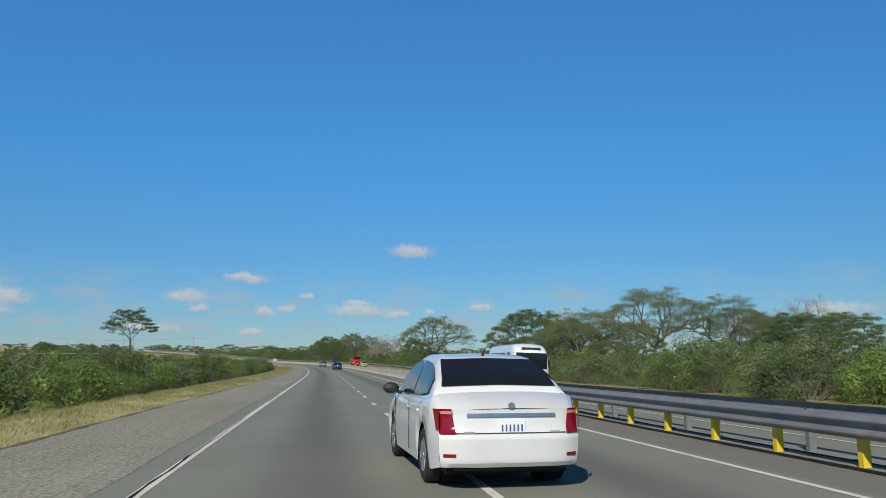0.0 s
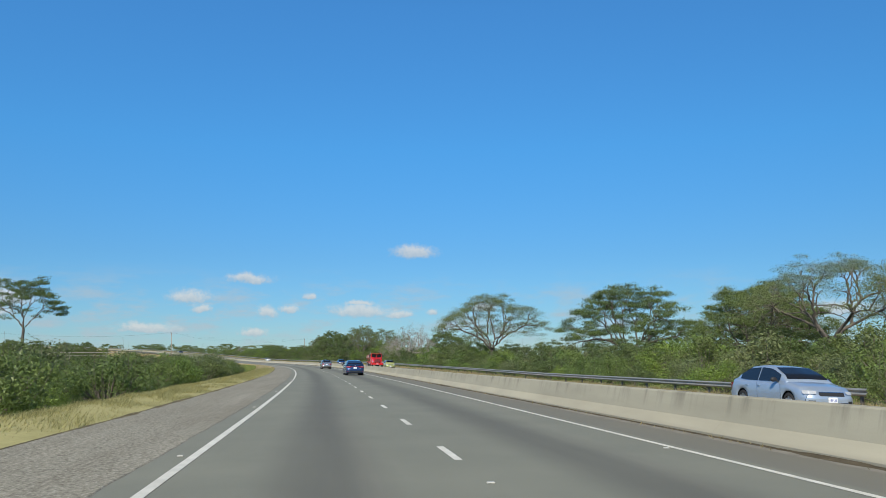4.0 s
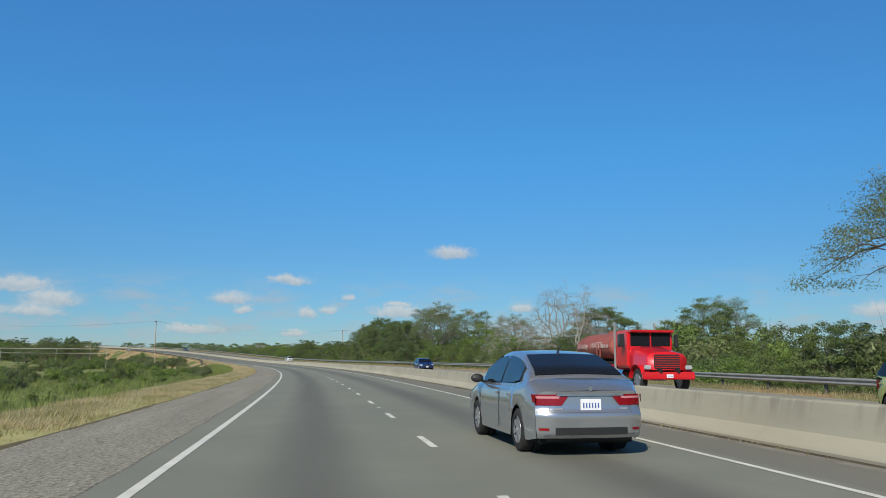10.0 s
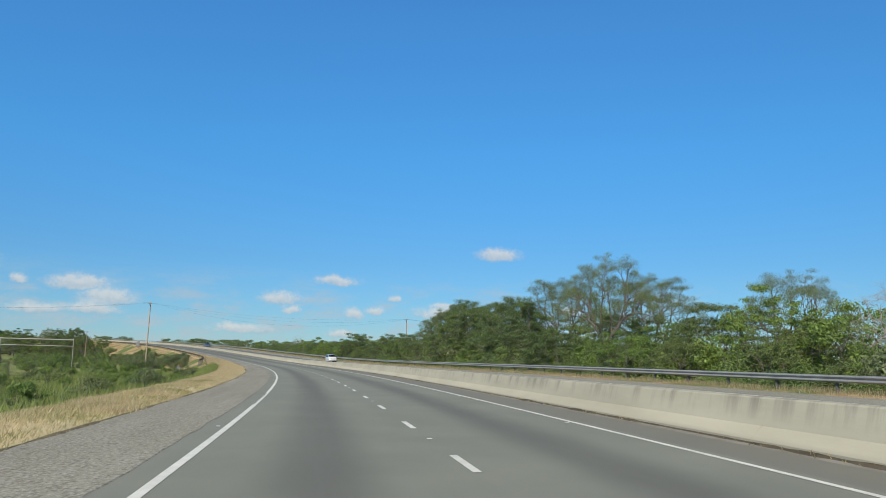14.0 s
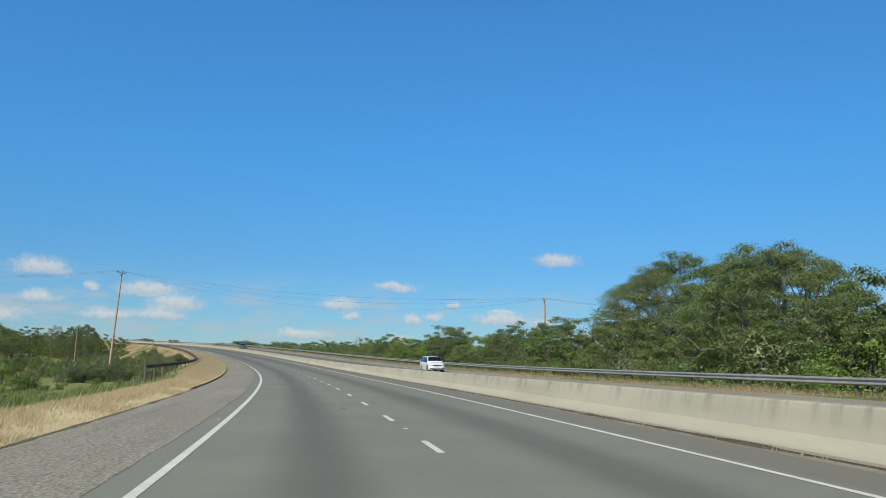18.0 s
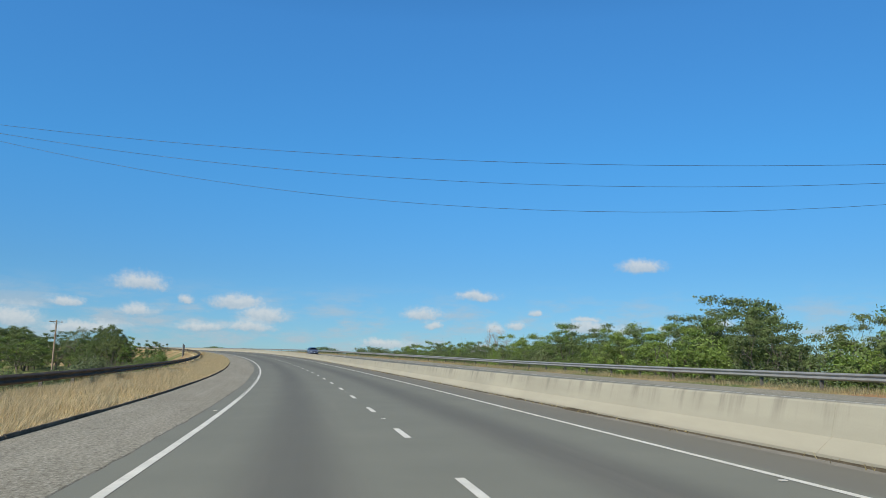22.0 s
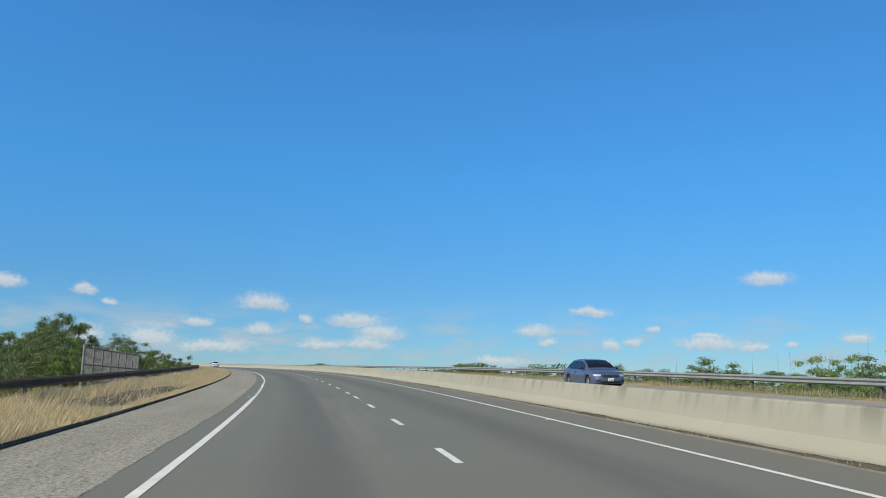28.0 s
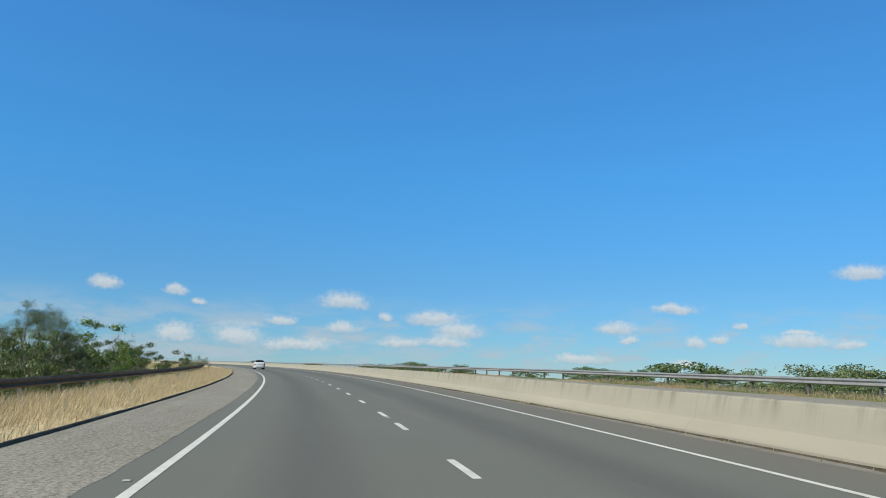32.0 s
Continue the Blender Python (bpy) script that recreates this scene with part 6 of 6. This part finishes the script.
white_car = make_car("white_saloon_car", "white four-door saloon with dark tinted windows and chrome boot strip", WHITE_PAINT, 4.40, 1.695, 1.46)
park(white_car, 15.8, -1.98, 2.0)
park(make_car("blue_saloon_car", "metallic blue saloon with tinted windows in the outer lane", BLUE_PAINT, 4.62, 1.80, 1.44, 2.7, 0.33, 1.02, 0.92, 0.92, (-2.0, -0.85, 0.30, 1.25), (0.50, 0.27, 0.15, 0.16), (0.20, 0.035), "dark"), 157.0, -3.75, 1.0)
park(make_car("silver_saloon_car", "silver-grey saloon with tinted windows in the outer lane", SILVER_PAINT, 4.44, 1.695, 1.47, 2.6, 0.31, 1.02, 0.92, 0.94, (-1.80, -0.95, 0.35, 1.25), (0.50, 0.32, 0.17, 0.12), (0.17, 0.04), "mesh"), 211.9, -3.75, 1.0)
far_white = make_car("white_saloon_car", "white saloon far ahead in the inner lane of the bend", WHITE_PAINT, 4.4, 1.695, 1.46)
park(far_white, 772, 0.0)
park(make_car("pale_blue_saloon_car", "pale blue saloon on the far carriageway", PALE_PAINT, 4.5, 1.72, 1.46), 104.0, -15.1, 0, True)
park(make_car("green_hatchback_car", "pale green small hatchback on the far carriageway", GREEN_PAINT, 3.65, 1.66, 1.53, 2.40, 0.29, 1.02, 0.98, 0.96, (-1.78, -1.50, 0.42, 1.22)), 215.5, -15.1, 0, True)
park(make_car("dark_blue_saloon_car", "glossy dark blue saloon on the far carriageway", NAVY_PAINT, 4.58, 1.78, 1.46, 2.67, 0.33), 290.8, -15.2, 0, True)
park(make_car("white_estate_car", "white estate car with dark windows on the far carriageway", WHITE_PAINT, 4.25, 1.69, 1.53, 2.55, 0.30, 1.02, 0.95, 0.96, (-2.10, -1.88, 0.45, 1.25)), 437.5, -15.4, 0, True)
park(make_car("slate_saloon_car", "slate-blue saloon on the far carriageway of the bend", GREY_PAINT, 4.5, 1.75, 1.47), 605.2, -15.2, 0, True)


def make_bus():
    """A small coach, nose to +y, with rounded roof, side panes, bonnetless front and a slogan."""
    thing = tagged(new("minibus"), "white minibus with dark windows and a blue slogan", "bus")
    L, W, H = 7.0, 2.08, 2.62
    rows = []
    for y in np.linspace(-L / 2, L / 2, 30):
        t = abs(2 * y / L)
        w = W / 2 * (1 - 0.06 * t ** 14)
        front = max(0.0, (y - (L / 2 - 1.0)))
        h = H - 0.10 * t ** 12 - 0.35 * front ** 2
        zb = 0.38
        for a in (-1.75, 2.15):
            if abs(y - a) < 0.43:
                zb = max(zb, 0.38 + math.sqrt(0.43 ** 2 - (y - a) ** 2))
        right = [(w * 0.97, zb), (w, max(zb + 0.02, 0.7)), (w, 1.25), (w * 0.95, h - 0.42), (w * 0.90, h - 0.18), (w * 0.76, h - 0.05), (w * 0.4, h), (0, h + 0.015)]
        rows.append([(-x, y, z) for x, z in right] + [(x, y, z) for x, z in right[-2::-1]])
    part("body", grid_mesh("body", rows, DIRTY_WHITE, True, True), None, thing)
    part("floor_pan", box(bmesh.new(), -0.9, 0.9, -3.3, 3.3, 0.32, 0.9), UNDER, thing)
    for s in (-1, 1):
        for y0, y1 in ((-3.2, -2.35), (-2.28, -1.2), (-1.13, -0.05), (0.02, 1.25), (1.75, 2.55)):
            rows = [[(s * (W / 2 + (z - 1.25) * -0.058 + 0.012), y, z) for z in np.linspace(1.30, 2.12, 4)] for y in (y0, y1)]
            part("side_window", grid_mesh("side_window", rows if s > 0 else rows[::-1], GLASS, False), None, thing, "dark side pane")
        part("door_mirror", box(bmesh.new(), *sorted((s * 1.03, s * 1.22)), 2.95, 3.05, 1.35, 1.72, 0.03), BLACK, thing)
        part("headlamp", box(bmesh.new(), *sorted((s * 0.62, s * 0.92)), 3.40, 3.52, 0.72, 0.90, 0.02), CLEAR_LAMP, thing)
        part("tail_lamp", box(bmesh.new(), *sorted((s * 0.82, s * 0.97)), -3.53, -3.45, 0.75, 1.15, 0.02), RED_LAMP, thing)
        part("door_seam", box(bmesh.new(), s * 1.037 - 0.004, s * 1.037 + 0.004, 1.55, 1.56, 0.5, 2.2), BLACK, thing)
        part("mud_flap", box(bmesh.new(), s * 0.86 - 0.1, s * 0.86 + 0.1, -2.3, -2.28, 0.22, 0.5), BLACK, thing)
    rows = [[(x, 3.515, z) for x in np.linspace(-0.90, 0.90, 9)] for z in np.linspace(1.22, 2.10, 5)]
    part("windscreen", grid_mesh("windscreen", rows, GLASS), None, thing, "dark raked windscreen")
    part("destination_box", box(bmesh.new(), -0.55, 0.55, 3.32, 3.40, 2.22, 2.40, 0.02), BLACK, thing)
    part("rear_window", box(bmesh.new(), -0.75, 0.75, -3.53, -3.47, 1.35, 2.05, 0.02), GLASS, thing)
    part("front_bumper", box(bmesh.new(), -0.98, 0.98, 3.36, 3.58, 0.35, 0.62, 0.05), DIRTY_WHITE, thing)
    part("wiper", cyl(bmesh.new(), (-0.5, 3.56, 1.24), (0.05, 3.52, 1.62), 0.015, None, 5), BLACK, thing)
    part("wiper", cyl(bmesh.new(), (0.2, 3.56, 1.24), (0.7, 3.48, 1.62), 0.015, None, 5), BLACK, thing)
    plate_at(thing, 3.60, 0.48, 1)
    sign_mats = (paint("slogan_blue", (0.10, 0.38, 0.62)), paint("slogan_dark", (0.05, 0.08, 0.14)), paint("slogan_red", (0.55, 0.08, 0.07)))
    for s in (-1, 1):
        for txt, y, mat in (("JUST BE", -0.9, sign_mats[0]), ("NICE", 0.18, sign_mats[1])):
            cu = bpy.data.curves.new("slogan", "FONT")
            cu.body, cu.size, cu.extrude = txt, 0.27, 0.002
            cu.materials.append(mat)
            ob = new("slogan", cu)
            ob.parent = thing
            rot = Euler((math.pi / 2, 0, -math.pi / 2 if s < 0 else math.pi / 2)).to_matrix().to_4x4()
            ob.matrix_local = Matrix.Translation((s * 1.047, (-y if s < 0 else y) if s > 0 else -y, 0.98)) @ rot
        part("slogan_bar", box(bmesh.new(), s * 1.044 - 0.002, s * 1.044 + 0.002, -0.7, 0.5, 0.88, 0.92), sign_mats[2], thing)
    tyres = wheel_meshes(0.37, 0.21, 8)
    for x in (-1, 1):
        for y in (-1.75, 2.15):
            add_wheel(thing, tyres, x * 0.90, y, 0.37)
    return thing


park(make_bus(), 50.6, -11.5, 0, True)


OLD_LETTERS = two_tone("faded_letters", (0.34, 0.20, 0.16), (0.66, 0.60, 0.55), 1.5, 30.0, 0.7)


def make_tanker():
    """A bonneted water lorry, nose to +y: red cab, long bonnet, faded oval tank on a dark chassis, ten wheels."""
    thing = tagged(new("tanker_lorry"), "red bonneted tanker lorry with a faded water tank", "lorry")
    # chassis
    for s in (-1, 1):
        part("chassis_rail", box(bmesh.new(), *sorted((s * 0.36, s * 0.46)), -4.4, 4.0, 0.82, 1.06, 0.01), UNDER, thing)
        part("tank_skirt", box(bmesh.new(), *sorted((s * 0.98, s * 1.14)), -4.1, -2.9, 1.00, 1.25, 0.03), FADED_RED, thing)
        part("side_locker", box(bmesh.new(), *sorted((s * 0.66, s * 1.16)), -0.9, 0.25, 0.62, 1.15, 0.03), RED_PAINT, thing)
        part("fender", grid_mesh("fender", [[(s * x, 3.1 + 0.68 * math.cos(a), 0.52 + 0.66 * math.sin(a)) for x in (0.78, 1.0, 1.19)] for a in np.linspace(0.1, 3.05, 12)], RED_PAINT), None, thing)
        part("headlamp", box(bmesh.new(), *sorted((s * 0.80, s * 1.10)), 3.74, 3.86, 0.98, 1.16, 0.03), CLEAR_LAMP, thing)
        part("exhaust_pipe", cyl(bmesh.new(), (s * 1.02, 0.55, 0.9), (s * 1.02, 0.55, 2.95), 0.06, None, 12), STEEL, thing, "dull steel exhaust stack")
        part("stack_tip", cyl(bmesh.new(), (s * 1.02, 0.55, 2.95), (s * 1.02, 0.45, 3.12), 0.05, None, 10), STEEL, thing)
        part("cab_window", box(bmesh.new(), *sorted((s * 1.085, s * 1.115)), 1.05, 1.78, 1.98, 2.55, 0.01), GLASS, thing)
        part("mirror", box(bmesh.new(), *sorted((s * 1.22, s * 1.42)), 2.0, 2.08, 1.95, 2.55, 0.02), BLACK, thing)
        part("fuel_tank", cyl(bmesh.new(), (s * 0.88, 0.5, 0.72), (s * 0.88, 1.6, 0.72), 0.29, None, 16), CHROME, thing)
        part("ladder_rail", cyl(bmesh.new(), (s * 1.19, -1.35, 0.9), (s * 1.16, -1.35, 2.1), 0.03, None, 6), FADED_RED, thing)
        part("ladder_rail", cyl(bmesh.new(), (s * 1.19, -0.95, 0.9), (s * 1.16, -0.95, 2.1), 0.03, None, 6), FADED_RED, thing)
        for k in range(4):
            part("rung", cyl(bmesh.new(), (s * 1.18, -1.35, 1.05 + 0.27 * k), (s * 1.18, -0.95, 1.05 + 0.27 * k), 0.02, None, 6), FADED_RED, thing)
        # faded lettering; the number is plain bars
        for txt, y, size in (("Drinking", -3.95, 0.40), ("WATER", -2.25, 0.46)):
            cu = bpy.data.curves.new("lettering", "FONT")
            cu.body, cu.size, cu.extrude = txt, size, 0.003
            cu.materials.append(OLD_LETTERS)
            ob = new("lettering", cu)
            ob.parent = thing
            turn = Matrix.Rotation(math.pi / 2 * s, 4, "Z") @ Matrix.Rotation(math.pi / 2 - 0.26, 4, "X")
            ob.matrix_local = Matrix.Translation((s * 1.21, y if s > 0 else -4.6 - y + 0.45, 1.93)) @ turn
        for k in range(3):
            y = -0.75 + 0.3 * k
            part("faded_mark", box(bmesh.new(), *sorted((s * 1.185, s * 1.20)), y, y + 0.2, 1.95, 2.12), OLD_LETTERS, thing, "faded pale painted mark")
    # cab
    bm = box(bmesh.new(), -1.10, 1.10, 0.75, 2.15, 1.02, 2.72, 0.09)
    part("cab", bm, RED_PAINT, thing)
    part("roof_visor", box(bmesh.new(), -1.05, 1.05, 2.05, 2.40, 2.62, 2.72, 0.03), RED_PAINT, thing)
    part("windscreen", box(bmesh.new(), -0.96, 0.96, 2.13, 2.17, 2.0, 2.60, 0.015), GLASS, thing)
    part("screen_post", box(bmesh.new(), -0.03, 0.03, 2.15, 2.185, 2.0, 2.60), RED_PAINT, thing)
    rows = [[(x * (1 - 0.08 * t), 2.1 + 1.6 * t, z) for x, z in ((-1.0, 0.95), (-1.0, 1.55 - 0.1 * t), (-0.85, 1.92 - 0.28 * t), (-0.4, 2.02 - 0.3 * t), (0.4, 2.02 - 0.3 * t), (0.85, 1.92 - 0.28 * t), (1.0, 1.55 - 0.1 * t), (1.0, 0.95))] for t in (0, 0.3, 0.7, 0.95, 1.0)]
    part("bonnet", grid_mesh("bonnet", rows, RED_PAINT, True, True), None, thing)
    part("grille", box(bmesh.new(), -0.60, 0.60, 3.66, 3.74, 1.0, 1.62, 0.03), BLACK, thing)
    for k in range(6):
        part("grille_bar", box(bmesh.new(), -0.58, 0.58, 3.735, 3.75, 1.05 + 0.095 * k, 1.075 + 0.095 * k), RED_PAINT, thing)
    part("front_bumper", box(bmesh.new(), -1.18, 1.18, 3.70, 3.95, 0.55, 0.88, 0.04), RED_PAINT, thing)
    plate_at(thing, 3.965, 0.70, 1)
    # tank
    rows = []
    for y, k in ((-4.35, 0.80), (-4.28, 0.95), (-4.15, 1.0), (-2.9, 1.0), (-1.6, 1.0), (-0.2, 1.0), (0.25, 1.0), (0.38, 0.95), (0.45, 0.80)):
        rows.append([(1.18 * k * math.cos(a), y, 1.98 + 0.72 * k * math.sin(a)) for a in np.linspace(0, 2 * math.pi, 29)])
    part("tank", grid_mesh("tank", rows, FADED_RED, True, True), None, thing, "faded red oval water tank")
    for y in (-3.6, -2.3, -1.0, 0.1):
        rows = [[(1.195 * math.cos(a), yy, 1.98 + 0.735 * math.sin(a)) for a in np.linspace(0, 2 * math.pi, 29)] for yy in (y - 0.04, y + 0.04)]
        part("tank_band", grid_mesh("tank_band", rows, FADED_RED), None, thing)
    part("manhole", cyl(bmesh.new(), (0, -1.9, 2.66), (0, -1.9, 2.82), 0.30, None, 16), FADED_RED, thing)
    part("tank_bed", box(bmesh.new(), -0.9, 0.9, -4.2, 0.3, 1.05, 1.32, 0.02), UNDER, thing)
    tyres = wheel_meshes(0.50, 0.28, 10)
    for x in (-1, 1):
        add_wheel(thing, tyres, x * 0.98, 3.1, 0.50)
        for y in (-3.35, -2.15):
            add_wheel(thing, tyres, x * 1.02, y, 0.50)
            add_wheel(thing, tyres, x * 0.70, y, 0.50)
    return thing


park(make_tanker(), 234.0, -15.1, 0, True)
